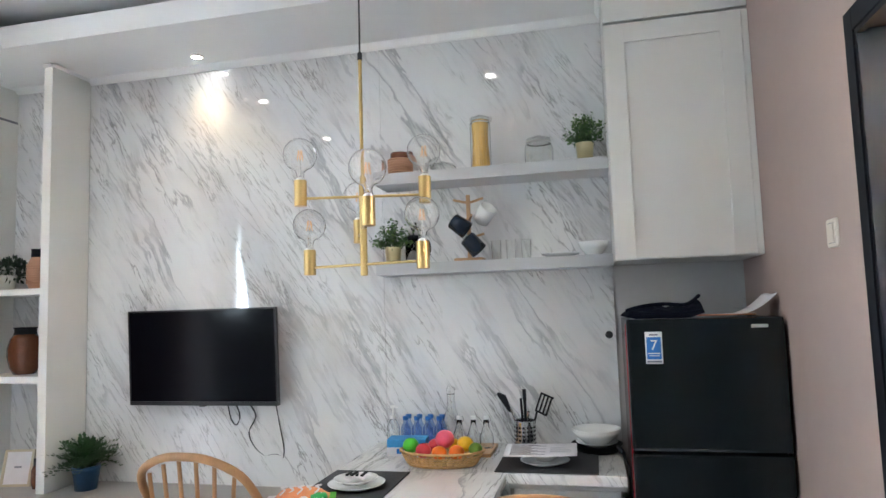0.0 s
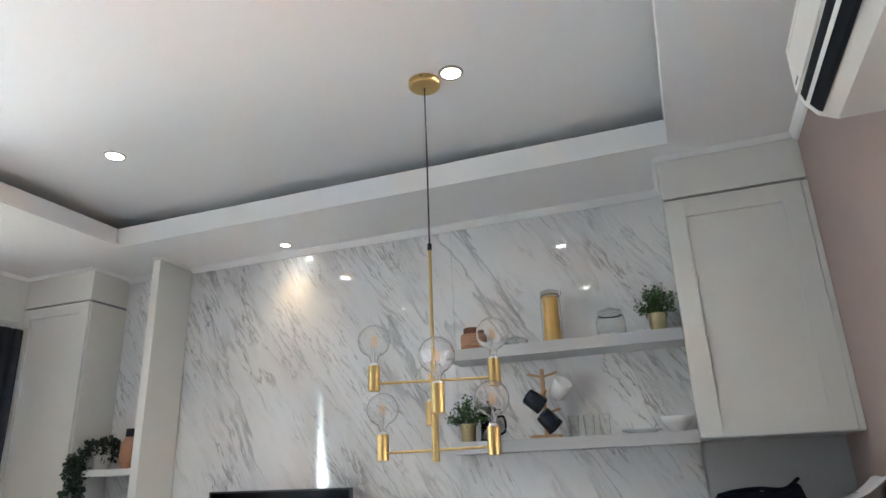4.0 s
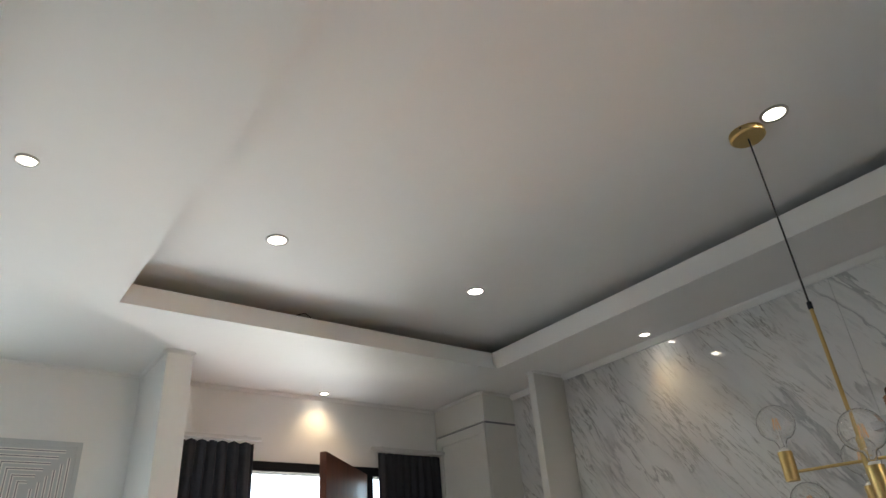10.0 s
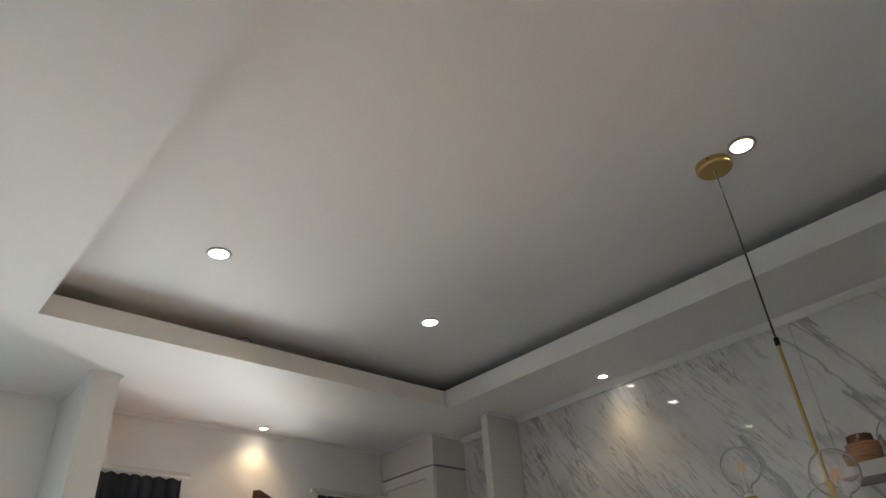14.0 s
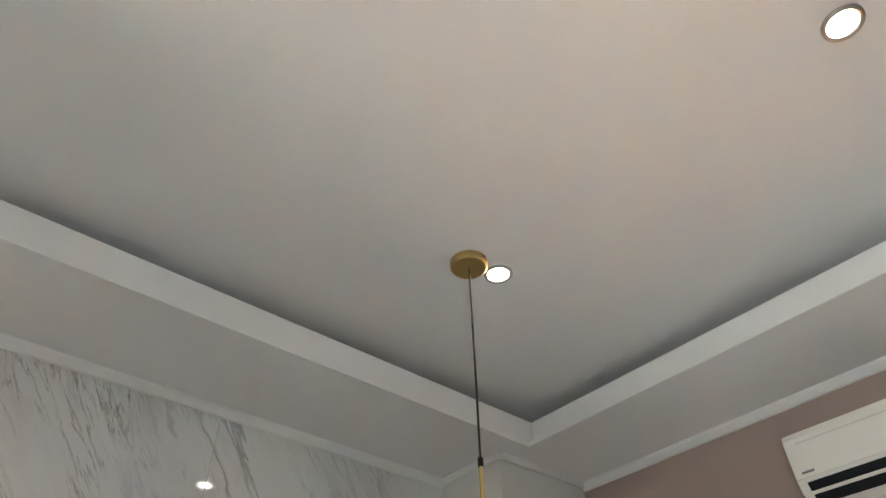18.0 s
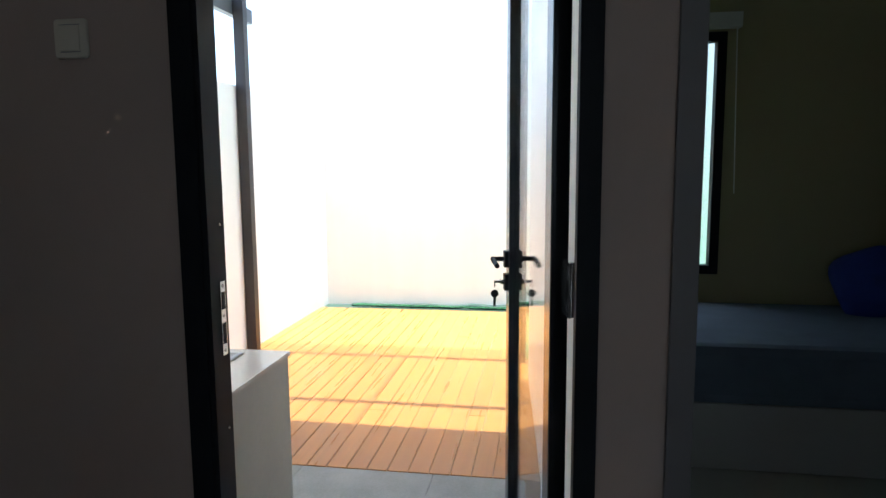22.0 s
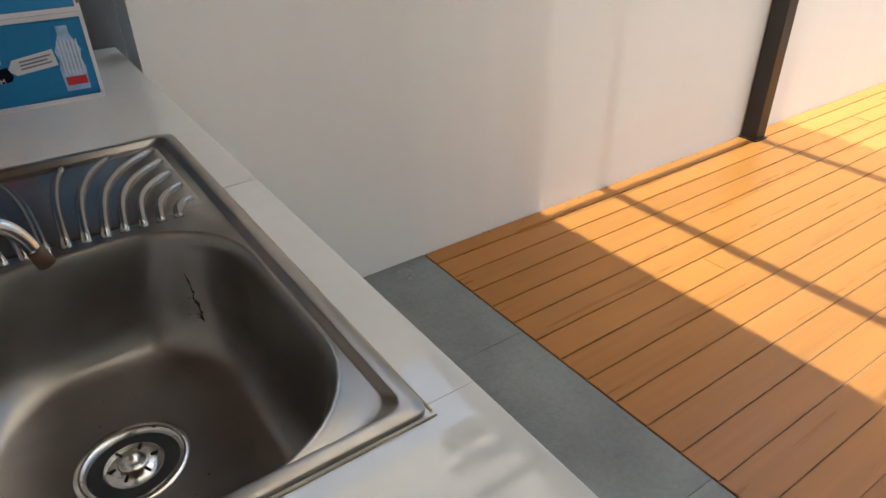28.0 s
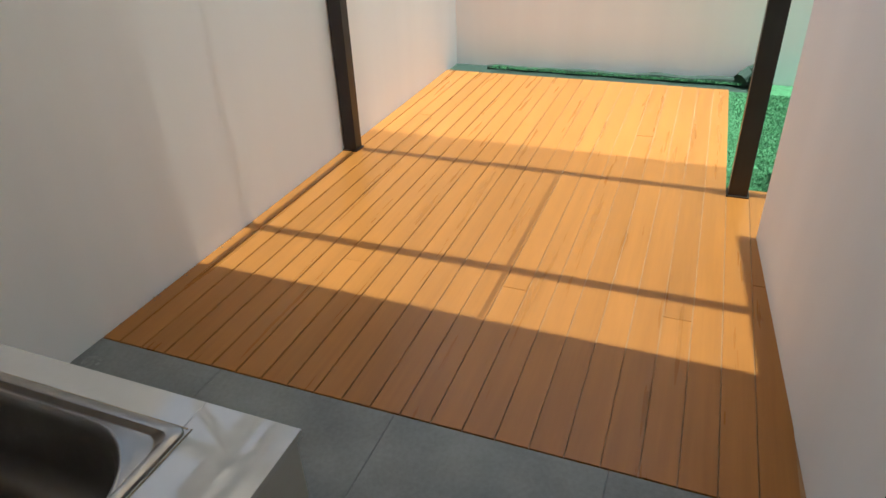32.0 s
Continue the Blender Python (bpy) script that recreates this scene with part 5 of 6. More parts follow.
for k in range(11):
    part("print_line", box(-0.125, 0.02 - 0.03 * (k % 3), -0.08 + k * 0.0145, -0.0785 + k * 0.0145, 0.003, 0.0045), "ink", sh)
    if k in (2, 4, 6):
        part("print_line", box(0.04, 0.125, -0.07 + k * 0.0145, -0.0688 + k * 0.0145, 0.0048, 0.006), "ink", sh)
t = thing("snack_packet", "orange and green crisp packet on the table edge", "packet", at=(-0.735, 2.36, CT + 0.006), rz=20)
bm = bmesh.new()
bmesh.ops.create_grid(bm, x_segments=14, y_segments=10, size=0.5)
for v in bm.verts:
    u, w = v.co.x * 2, v.co.y * 2
    v.co = Vector((u * 0.10, w * 0.07, 0.045 * (1 - u ** 4) * (1 - w * w) + 0.004 * noise.noise(Vector((u * 4, w * 4, 0))) + 0.003))
part("bag", bm, "orangep", t, smooth=True)
for k in range(5):
    part("white_squiggle", tube([(-0.07 + 0.03 * k, -0.045 + 0.02 * (k % 2), 0.037), (-0.055 + 0.03 * k, -0.02, 0.046), (-0.07 + 0.03 * k, 0.0, 0.049), (-0.05 + 0.03 * k, 0.02, 0.047)], 0.003, 6), "paper", t)
part("green_corner", lathe([(0, 0.030), (0.028, 0.024), (0.034, 0.012), (0, 0.008)], 16, m=Matrix.Translation((0.062, -0.035, 0.006))), "green", t, "green printed corner", smooth=True)
part("end_crimp", box(-0.125, -0.098, -0.07, 0.07, 0.0, 0.006), "paper", t)
part("end_crimp", box(0.098, 0.12, -0.07, 0.07, 0.0, 0.006), "gapple", t, "green crimped end")
bm = bmesh.new()
bmesh.ops.create_grid(bm, x_segments=12, y_segments=12, size=0.5)
for v in bm.verts:
    u, w = v.co.x, v.co.y
    v.co = Vector((u * 0.17, w * 0.12, 0.012 + 0.03 * abs(noise.noise(Vector((u * 4, w * 4, 7)))) + 0.03 * max(0, u)))
ob = put("paper_wrapper", bm, "paper", True, label="crumpled white paper wrapper beside the crisp packet", category="paper")
ob.matrix_world = pose(-0.70, 2.27, CT + 0.002, 0, 0, 35)
ob.modifiers.new("thick", "SOLIDIFY").thickness = 0.0015
t = thing("fruit_basket", "woven oval wicker basket", "basket", at=(-0.36, 2.96, CT))
OV = lambda q, sc, z: (0.185 * sc * math.cos(q), 0.115 * sc * math.sin(q), z)
part("base", loft([[OV(2 * math.pi * i / 44, sc, z) for i in range(44)] for sc, z in [(0.80, 0.001), (0.80, 0.006)]], None, True, True), "wicker", t)
for k in range(52):
    q = 2 * math.pi * k / 52
    part("stake", tube([OV(q, 0.80, 0.003), OV(q + 0.03, 0.9, 0.03), OV(q + 0.05, 1.0, 0.062)], 0.0024, 5, smooth=1), "wicker", t)
for z, sc, w in [(0.010, 0.835, 0.0028), (0.021, 0.875, 0.0026), (0.032, 0.91, 0.0026), (0.043, 0.945, 0.0026), (0.062, 1.0, 0.0055)]:
    part("woven_ring", tube([OV(2 * math.pi * i / 30, sc, z) for i in range(31)], w, 6, smooth=0), "wicker", t)
for x, y, z, r, m, lb, cat in [(-0.145, 0.02, 0.085, 0.036, "gapple", "shiny green apple", "apple"), (-0.075, -0.03, 0.075, 0.034, "rapple", "red apple", "apple"), (0.0, -0.05, 0.07, 0.033, "orange", "bright orange", "orange"),
                               (0.075, -0.045, 0.072, 0.034, "orange", "bright orange", "orange"), (0.10, 0.02, 0.095, 0.036, "lemon", "yellow mango", "mango"), (0.15, -0.005, 0.08, 0.03, "lime", "green lime", "lime"),
                               (0.01, 0.02, 0.115, 0.042, "peach", "pink peach", "peach"), (0.045, 0.045, 0.085, 0.03, "lemon", "yellow lemon", "lemon"), (-0.04, 0.045, 0.08, 0.033, "rapple", "red apple", "apple")]:
    ob = put("fruit_" + cat, lathe([(max(0, r * math.sin(math.pi * i / 14)) if 0 < i < 14 else 0, -r * 0.92 * math.cos(math.pi * i / 14)) for i in range(15)], 24), m, True, label=lb + " in the wicker basket", category=cat, group="basket fruit")
    ob.matrix_world = pose(-0.36 + x, 2.96 + y, CT + z - 0.012, 10 * x, 0, 0)
t = thing("tissue_box", "blue and white tissue box on the counter", "tissue box", at=(-0.565, 3.14, CT), rz=6)
part("carton", box(-0.09, 0.09, -0.05, 0.05, 0, 0.075, 0.002), "tissue", t)
part("white_print", box(-0.0902, 0.0902, -0.0512, -0.0502, 0.0, 0.040), "paper", t)
part("blue_mark", box(-0.045, -0.005, -0.0526, -0.0514, 0.012, 0.034, 0.0003), "blue", t)
for k in range(3):
    part("print_line", box(0.01, 0.07 - 0.012 * k, -0.0526, -0.0514, 0.014 + k * 0.009, 0.018 + k * 0.009), "ink", t)
t = thing("bottle_pack", "shrink-wrapped pack of small blue water bottles", "water bottles", at=(-0.52, 3.27, CT))
for i in range(4):
    for j in range(2):
        b = part("bottle", lathe([(0, 0), (0.024, 0), (0.026, 0.006), (0.025, 0.045), (0.026, 0.07), (0.024, 0.1), (0.011, 0.128), (0.011, 0.138), (0, 0.138)], 16, m=Matrix.Translation((-0.085 + i * 0.056, -0.028 + j * 0.056, 0))), "bpast", t, smooth=True)
        part("cap", lathe([(0, 0.138), (0.0135, 0.138), (0.0135, 0.155), (0, 0.157)], 14, m=Matrix.Translation((-0.085 + i * 0.056, -0.028 + j * 0.056, 0))), "blue", b, "blue screw cap")
t = thing("sanitizer_bottle", "clear pump bottle of hand sanitizer", "pump bottle", at=(-0.655, 3.20, CT))
glass_part("bottle", [(0, 0), (0.028, 0), (0.030, 0.01), (0.030, 0.12), (0.014, 0.145), (0.012, 0.15)], t, "")
part("pump", lathe([(0.013, 0.15), (0.013, 0.165), (0.005, 0.168), (0.005, 0.20), (0.012, 0.202), (0.012, 0.212), (0, 0.214)], 14), "plastic", t)
part("nozzle", tube([(0, 0, 0.207), (0.03, -0.01, 0.205)], 0.004, 8, smooth=0), "plastic", t)
put("serving_board", box(-0.42, -0.17, 3.10, 3.33, CT, CT + 0.016, 0.003), "bwood", label="light wooden serving board on the counter", category="board")
t = thing("carafe", "tall clear glass carafe with a stopper", "carafe", at=(-0.39, 3.30, CT + 0.016))
glass_part("glass", [(0, 0.002), (0.05, 0.002), (0.054, 0.012), (0.05, 0.10), (0.025, 0.16), (0.018, 0.20), (0.018, 0.235), (0.021, 0.24)], t, "")
part("stopper", lathe([(0.017, 0.236), (0.02, 0.246), (0.022, 0.262), (0.015, 0.272), (0, 0.274)], 20), "jar", t, smooth=True)
B1 = thing("swing_top_bottle", "small clear swing-top glass bottle", "bottle", "swing-top bottles", (-0.335, 3.22, CT + 0.016))
glass_part("glass", [(0, 0.002), (0.03, 0.002), (0.033, 0.01), (0.032, 0.055), (0.014, 0.10), (0.012, 0.13)], B1, "")
part("stopper", lathe([(0.013, 0.13), (0.013, 0.142), (0.008, 0.148), (0, 0.148)], 16), "whitep", B1)
part("wire", tube([(0.013, 0, 0.118), (0.022, 0, 0.13), (0.015, 0, 0.147)], 0.0013, 6), "chrome", B1)
for x in (-0.268, -0.207):
    copy_thing(B1, pose(x, 3.225, CT + 0.016))
t = thing("utensil_holder", "perforated steel utensil holder with black kitchen tools", "utensil holder", at=(-0.035, 3.30, CT))
part("cup", lathe([(0, 0.003), (0.05, 0.003), (0.05, 0.13), (0.047, 0.13), (0.047, 0.008), (0, 0.008)], 32), "chrome", t, smooth=False)
part("rim", lathe([(0.0495, 0.126), (0.052, 0.128), (0.052, 0.131), (0.0495, 0.132)], 32), "chrome", t, smooth=True)
for j in range(5):
    for i in range(16):
        a = 2 * math.pi * i / 16
        part("hole", box(-0.0042, 0.0042, -0.0042, 0.0042, 0, 0.0008), "black", t).matrix_local = Matrix.Translation((0.0503 * math.cos(a), 0.0503 * math.sin(a), 0.026 + j * 0.019)) @ Matrix.Rotation(a, 4, "Z") @ Matrix.Rotation(radians(90), 4, "Y")
part("knife_handle", tube([(0.005, 0.01, 0.02), (0.004, 0.01, 0.2), (0.003, 0.01, 0.275)], [0.006, 0.007, 0.009, 0.009], 8), "black", t)
part("tool_handle", tube([(0.0, -0.012, 0.02), (-0.008, -0.012, 0.15), (-0.012, -0.012, 0.235)], 0.006, 8), "black", t)
part("spoon_handle", tube([(0.016, -0.012, 0.03), (0.02, -0.014, 0.16), (0.024, -0.014, 0.178)], [0.004, 0.004, 0.007, 0.011, 0.006], 8), "chrome", t, "steel spoon handle")
tn = part("turner_handle", tube([(-0.02, 0, 0.02), (-0.05, 0, 0.15), (-0.064, 0, 0.185)], 0.006, 8), "steel", t)
part("turner_blade", loft([[(-0.055, y, 0.165), (-0.075, y, 0.17), (-0.128, y, 0.252), (-0.122, y, 0.262), (-0.085, y, 0.248)] for y in (-0.003, 0.003)], None, True, True), "black", tn, "broad black turner blade")
sp = part("spatula_handle", tube([(0.02, 0, 0.02), (0.06, 0, 0.17)], 0.005, 8, smooth=0), "black", t)
for k in range(4):
    part("spatula_slat", tube([(0.055 + k * 0.016, 0, 0.175 - k * 0.007), (0.085 + k * 0.016, 0, 0.255 - k * 0.007)], 0.005, 6, smooth=0), "black", sp)
part("spatula_edge", tube([(0.082, 0, 0.258), (0.142, 0, 0.232)], 0.005, 6, smooth=0), "black", sp)
part("spatula_edge", tube([(0.052, 0, 0.178), (0.106, 0, 0.152)], 0.005, 6, smooth=0), "black", sp)
t = thing("frying_pan", "black frying pan at the end of the counter", "frying pan", at=(0.295, 3.27, CT))
part("pan", lathe([(0, 0.002), (0.09, 0.002), (0.112, 0.035), (0.115, 0.038), (0.11, 0.036), (0.088, 0.006), (0, 0.006)], 36), "black", t, smooth=True)
part("handle", tube([(0.09, -0.06, 0.032), (0.10, -0.14, 0.04), (0.11, -0.22, 0.04)], 0.009, 8), "black", t)
plate((0.295, 3.27, CT + 0.028), 0.95, "white plate resting in the frying pan")
for k in range(2):
    wb = bowl((0.295, 3.27, CT + 0.034 + k * 0.010), 1.5, "wide white bowl stacked in the frying pan")
    wb.matrix_world = wb.matrix_world @ Matrix.Diagonal((1.0, 1.0, 0.62, 1.0))
put("appliance_cord", tube([(0.395, 3.18, 0.78), (0.42, 3.10, 0.74), (0.425, 2.95, 0.70), (0.418, 2.86, 0.55), (0.42, 2.85, 0.3), (0.43, 2.86, 0.02)], 0.006, 8), "cable", True, label="thick black cord hanging beside the counter", category="cord")

# ---- yard ----
YX = XE + 0.144
YNW = 3.372
put("floor_porch_bed", box(YX, 2.36, 1.28, YNW + 0.3, -0.1, -0.012), "grout", label="grout bed of the porch tiles", category="floor", kind="structure")
wall("wall_yard_north", "y", YNW, YNW + 0.14, 1.66, 5.9, -0.12, 1.92, "yard", label="pale rendered boundary wall, faint stains and light bands put into its colour")
wall("wall_yard_niche", "y", YNW + 0.2, YNW + 0.3, YX, 1.70, -0.12, 2.7, "niche", label="recess wall behind the sink counter, its shade put into the dark grey colour")
wall("wall_yard_east", "x", 5.9, 6.04, -2.6, YNW + 0.14, -0.12, 3.6, "yard", label="tall pale rendered boundary wall")
wall("wall_yard_south", "y", -2.74, -2.6, BX1 + 0.15, 6.04, -0.12, 3.2, "yard", label="pale rendered boundary wall")
put("wall_infill", box(XE, 1.0865, 1.9905, 2.0305, -0.002, 2.1515), "mauve", label="mauve painted wall edge beside the door frame", category="wall", kind="structure")
put("reveal", box(1.0875, YX - 0.005, 2.0235, 2.0295, -0.002, 2.149), "yard", label="pale rendered door reveal", category="wall", kind="structure")
put("reveal", box(1.0875, YX - 0.005, 1.1035, 2.0232, 2.141, 2.149), "yard", label="pale rendered head of the door reveal", category="wall", kind="structure")
wall("house_outer_face", "x", YX + 0.0005, YX + 0.006, 2.03, YNW + 0.2, -0.1, 3.0, "yard", label="pale rendered outer house wall")
# unseen sheet, added to cast the deck's shade edge and fill the porch softly
M["milky"] = mat("milky_shade_sheet", (0.75, 0.75, 0.74), 0.6, var=0.03)
milk = M["milky"].node_tree
tr, mxs = milk.nodes.new("ShaderNodeBsdfTranslucent"), milk.nodes.new("ShaderNodeMixShader")
tr.inputs["Color"].default_value, mxs.inputs["Fac"].default_value = (0.9, 0.83, 0.75, 1), 0.5
milk.links.new(milk.nodes["Principled BSDF"].outputs[0], mxs.inputs[1])
milk.links.new(tr.outputs[0], mxs.inputs[2])
milk.links.new(mxs.outputs[0], milk.nodes["Material Output"].inputs["Surface"])
put("porch_shade_sheet", box(YX, 2.85, 1.1, YNW + 0.3, 2.74, 2.746), "milky", label="unseen milky sheet added over the porch to shade it and soften its light", category="roof", kind="structure")

# canopy
M["poly"] = glass_mat("clear_roof_sheet", (0.78, 0.78, 0.77), 0.1)
cp = thing("canopy", "steel-framed yard canopy with clear roof sheets", "canopy")
for y0, y1 in [(3.292, 3.366), (1.335, 1.415)]:
    p = part("post", box(4.072, 4.138, y0, y1, 0.0, 2.555, 0.003), "post", cp, "dark brown steel post")
    part("foot_plate", box(4.062, 4.148, y0 - 0.008, min(y1 + 0.008, 3.37), 0.0, 0.006), "post", p)
for x0, x1, z in [(4.085, 4.135, 2.56), (3.16, 3.21, 2.56), (2.80, 2.86, 2.60)]:
    part("beam", box(x0, x1, 1.171, 2.110, z, z + 0.07, 0.002), "beam", cp)
    part("beam", box(x0, x1, 2.128, 4.10 if x0 < 3 else 3.42, z, z + 0.07, 0.002), "beam", cp)
for y, h, z0, x1 in ((1.150, 0.02, 2.626, 4.40), (2.119, 0.004, 2.515, 4.15), (3.236, 0.016, 2.632, 4.083), (3.40, 0.02, 2.626, 4.40)):
    part("rafter", box(2.5, x1, y - h, y + h, z0, 2.69, 0.002), "beam", cp)
br = part("brace", box(-0.31, 0.31, -0.028, 0.028, 0, 0.05, 0.002), "beam", cp)
br.matrix_local = pose(2.86, 3.53, 2.502, 0, 0, 61)
part("eaves_beam", box(2.45, 4.40, 3.374, 3.424, 2.40, 2.50, 0.002), "beam", cp)
for y0, y1 in [(1.10, 2.118), (2.120, 3.43)]:
    part("roof_sheet", box(2.845, 4.40, y0, y1, 2.692, 2.697), "poly", cp)

# sink counter
t = thing("sink_counter", "rendered masonry counter topped with glossy white tiles", "counter")
K = 0.74
SX0, SX1, SY0, SY1 = 1.200, 1.588, 2.168, 2.888
part("body_front", box(YX + 0.007, 1.640, 2.028, 2.10, -0.01, K - 0.012), "cbody", t)
part("body_side", box(1.58, 1.640, 2.10, YNW + 0.19, -0.01, K - 0.012), "cbody", t)
part("body_base", box(YX + 0.007, 1.58, 2.10, YNW + 0.19, -0.01, 0.45), "cbody", t)
for a in [(YX + 0.007, 1.646, 2.022, SY0), (YX + 0.007, SX0, SY0 + 0.0003, SY1), (SX1, 1.646, SY0 + 0.0003, 2.660), (SX1, 1.646, 2.6610, SY1), (YX + 0.007, 1.646, SY1 + 0.0003, YNW + 0.19)]:
    part("tile", box(a[0], a[1], a[2], a[3], K - 0.012, K, 0.001), "ctile", t)

t = thing("kitchen_sink", "stainless steel inset sink with a ribbed drainboard, slightly stained", "sink")
bm = bmesh.new()
z = K + 0.003
bx, by, hx, hy = 1.397, 2.386, 0.170, 0.211
N = 10


def ring(cx, cy, ax, ay, r, z):
    return [(x, y, z) for x, y in rrect(cx, cy, ax, ay, r, N)]


ox, oy, ohx, ohy = 1.391, 2.528, 0.204, 0.370
rings = [ring(ox, oy, ohx + 0.001, ohy, 0.012, K + 0.0005), ring(ox, oy, ohx + 0.0005, ohy, 0.012, K + 0.0045), ring(ox, oy, ohx - 0.001, ohy - 0.001, 0.012, K + 0.0058), ring(ox, oy, ohx - 0.013, ohy - 0.013, 0.014, K + 0.0062),
         ring(ox, oy, ohx - 0.0145, ohy - 0.0145, 0.016, K + 0.0055), ring(ox, oy, ohx - 0.0185, ohy - 0.0185, 0.03, K - 0.0010), ring(ox, oy, ohx - 0.0205, ohy - 0.0205, 0.032, K - 0.0018),
         ring(bx, by, hx + 0.0065, hy + 0.0065, 0.126, K - 0.0018), ring(bx, by, hx + 0.005, hy + 0.005, 0.125, K - 0.0005), ring(bx, by, hx + 0.002, hy + 0.002, 0.122, K + 0.0002), ring(bx, by, hx - 0.001, hy - 0.001, 0.12, K - 0.003),
         ring(bx, by, hx - 0.006, hy - 0.006, 0.118, K - 0.015), ring(bx, by, hx - 0.014, hy - 0.014, 0.112, K - 0.10),
         ring(bx, by, hx - 0.028, hy - 0.028, 0.10, K - 0.135), ring(bx, by, hx - 0.05, hy - 0.05, 0.085, K - 0.148), ring(1.39, 2.405, 0.07, 0.07, 0.065, K - 0.152), ring(1.39, 2.405, 0.056, 0.056, 0.0555, K - 0.153)]
loft(rings, bm)
part("bowl", bm, "bowlsteel", t, "deep brushed steel bowl", smooth=True)
rnd = random.Random(5)
trail = [(1.506 + rnd.uniform(-0.0015, 0.0015) + 0.0006 * k, 2.546 - 0.0008 * k, K - 0.040 - 0.0055 * k) for k in range(13)]
part("dirt_streak", tube(trail, [0.0004, 0.0009, 0.0005, 0.0012, 0.0008, 0.0019, 0.0010, 0.0022, 0.0012], 6, smooth=2), "post", t, "brown dried streak in the bowl")
for k in range(9):
    q = trail[rnd.randrange(5, 13)]
    part("dirt_spot", lathe([(0, -0.0008), (rnd.uniform(0.0008, 0.0024), 0), (0, 0.0008)], 8, m=Matrix.Translation((q[0] - 0.002 + rnd.uniform(-0.012, 0.004), q[1] - rnd.uniform(-0.004, 0.012), q[2] - rnd.uniform(0, 0.012)))), "dshelf", t)
for k in range(16):
    part("dirt_spot", lathe([(0, 0), (rnd.uniform(0.0007, 0.0018), 0.0002), (0, 0.0006)], 8, m=Matrix.Translation((rnd.uniform(1.30, 1.49), rnd.uniform(2.24, 2.52), K - 0.1488))), "post", t)
bm = bmesh.new()
dx0, dx1, dy0, dy1 = 1.212, 1.570, 2.622, 2.874
nx, ny = 40, 26
grid = []
for j in range(ny + 1):
    for i in range(nx + 1):
        x, y = dx0 + (dx1 - dx0) * i / nx, dy0 + (dy1 - dy0) * j / ny
        e = min(x - dx0, dx1 - x, dy1 - y, y - dy0)
        h = -0.0040 if e < 0.004 else -0.0022
        grid.append(bm.verts.new((x, y, K + h + 0.001)))
for j in range(ny):
    for i in range(nx):
        a = j * (nx + 1) + i
        bm.faces.new((grid[a], grid[a + 1], grid[a + nx + 2], grid[a + nx + 1]))
dr = part("drainboard", bm, "steel", t, "ribbed drainboard", smooth=True)
# fourteen ribs fanning out from the bowl, the outer ones short and strongly bent
for k in range(7):
    x0, y0 = 0.1365 - 0.021 * k, 2.614
    x1, y1 = (0.165, 2.660 + 0.05 * k) if k < 5 else (0.165 - 0.062 * (k - 4), 2.866)
    for s in (1, -1):
        xm, ym = x0 + (x1 - x0) * 0.18, y0 + (y1 - y0) * 0.5
        xn, yn = x0 + (x1 - x0) * 0.55, y0 + (y1 - y0) * 0.82
        part("rib", tube([(1.392 + s * x0, y0, K - 0.0022), (1.392 + s * xm, ym, K - 0.0004), (1.392 + s * xn, yn, K - 0.0002), (1.392 + s * x1, y1, K - 0.0012)], [0.0058, 0.0058, 0.0055, 0.005, 0.0045], 10), "steel", dr, smooth=True)
DR = Matrix.Translation((1.39, 2.405, K - 0.153))
d = part("drain", lathe([(0.057, 0.001), (0.056, 0.0035), (0.046, 0.0025), (0.0435, -0.004), (0.0435, -0.010)], 36, m=DR), "chrome", t, "round basket drain", smooth=True)
part("drain_gasket", lathe([(0.0432, -0.003), (0.030, -0.002), (0.030, -0.008), (0.0432, -0.008)], 36, m=DR), "rubber", d)
part("drain_plug", lathe([(0.030, -0.006), (0.0285, 0.001), (0.014, 0.003), (0.012, 0.003), (0.010, 0.008), (0.006, 0.012), (0, 0.012)], 30, m=DR), "chrome", d, smooth=True)
for k in range(6):
    a = k * math.pi / 3
    part("plug_slot", box(-0.004, 0.004, -0.0012, 0.0012, 0.0024, 0.0034), "black", d).matrix_local = DR @ Matrix.Translation((0.021 * math.cos(a), 0.021 * math.sin(a), 0)) @ Matrix.Rotation(a, 4, "Z")
part("grime", box(1.183, 1.599, 2.1535, 2.1552, K + 0.0002, K + 0.0012), "sealant", t, "yellowed sealant line")
part("grime", box(1.5968, 1.5988, 2.16, 2.898, K + 0.0002, K + 0.0012), "sealant", t, "yellowed sealant line")

t = thing("sink_tap", "scuffed chrome wall tap with a lever and a curved swivel spout", "tap", at=(1.151, 2.545, 0.885))
part("wall_flange", lathe([(0, 0), (0.024, 0), (0.022, 0.005), (0.012, 0.008), (0, 0.008)], 24, m=pose(0, 0, 0, 0, 90)), "chrome", t, smooth=True)
part("inlet", lathe([(0, 0.004), (0.0105, 0.004), (0.0105, 0.03), (0, 0.03)], 18, m=pose(0, 0, 0, 0, 90)), "chrome", t, smooth=True)
part("body", lathe([(0, -0.016), (0.010, -0.016), (0.0155, -0.010), (0.0155, 0.030), (0.013, 0.044), (0.006, 0.050), (0, 0.050)], 24, m=Matrix.Translation((0.042, 0, 0))), "chrome", t, smooth=True)
lv = part("lever", tube([(0.042, -0.002, 0.048), (0.060, -0.022, 0.046), (0.082, -0.048, 0.058), (0.102, -0.068, 0.076)], [0.006, 0.007, 0.0075, 0.0085, 0.010], 12), "chrome", t, "lever raised at a slant", smooth=True)
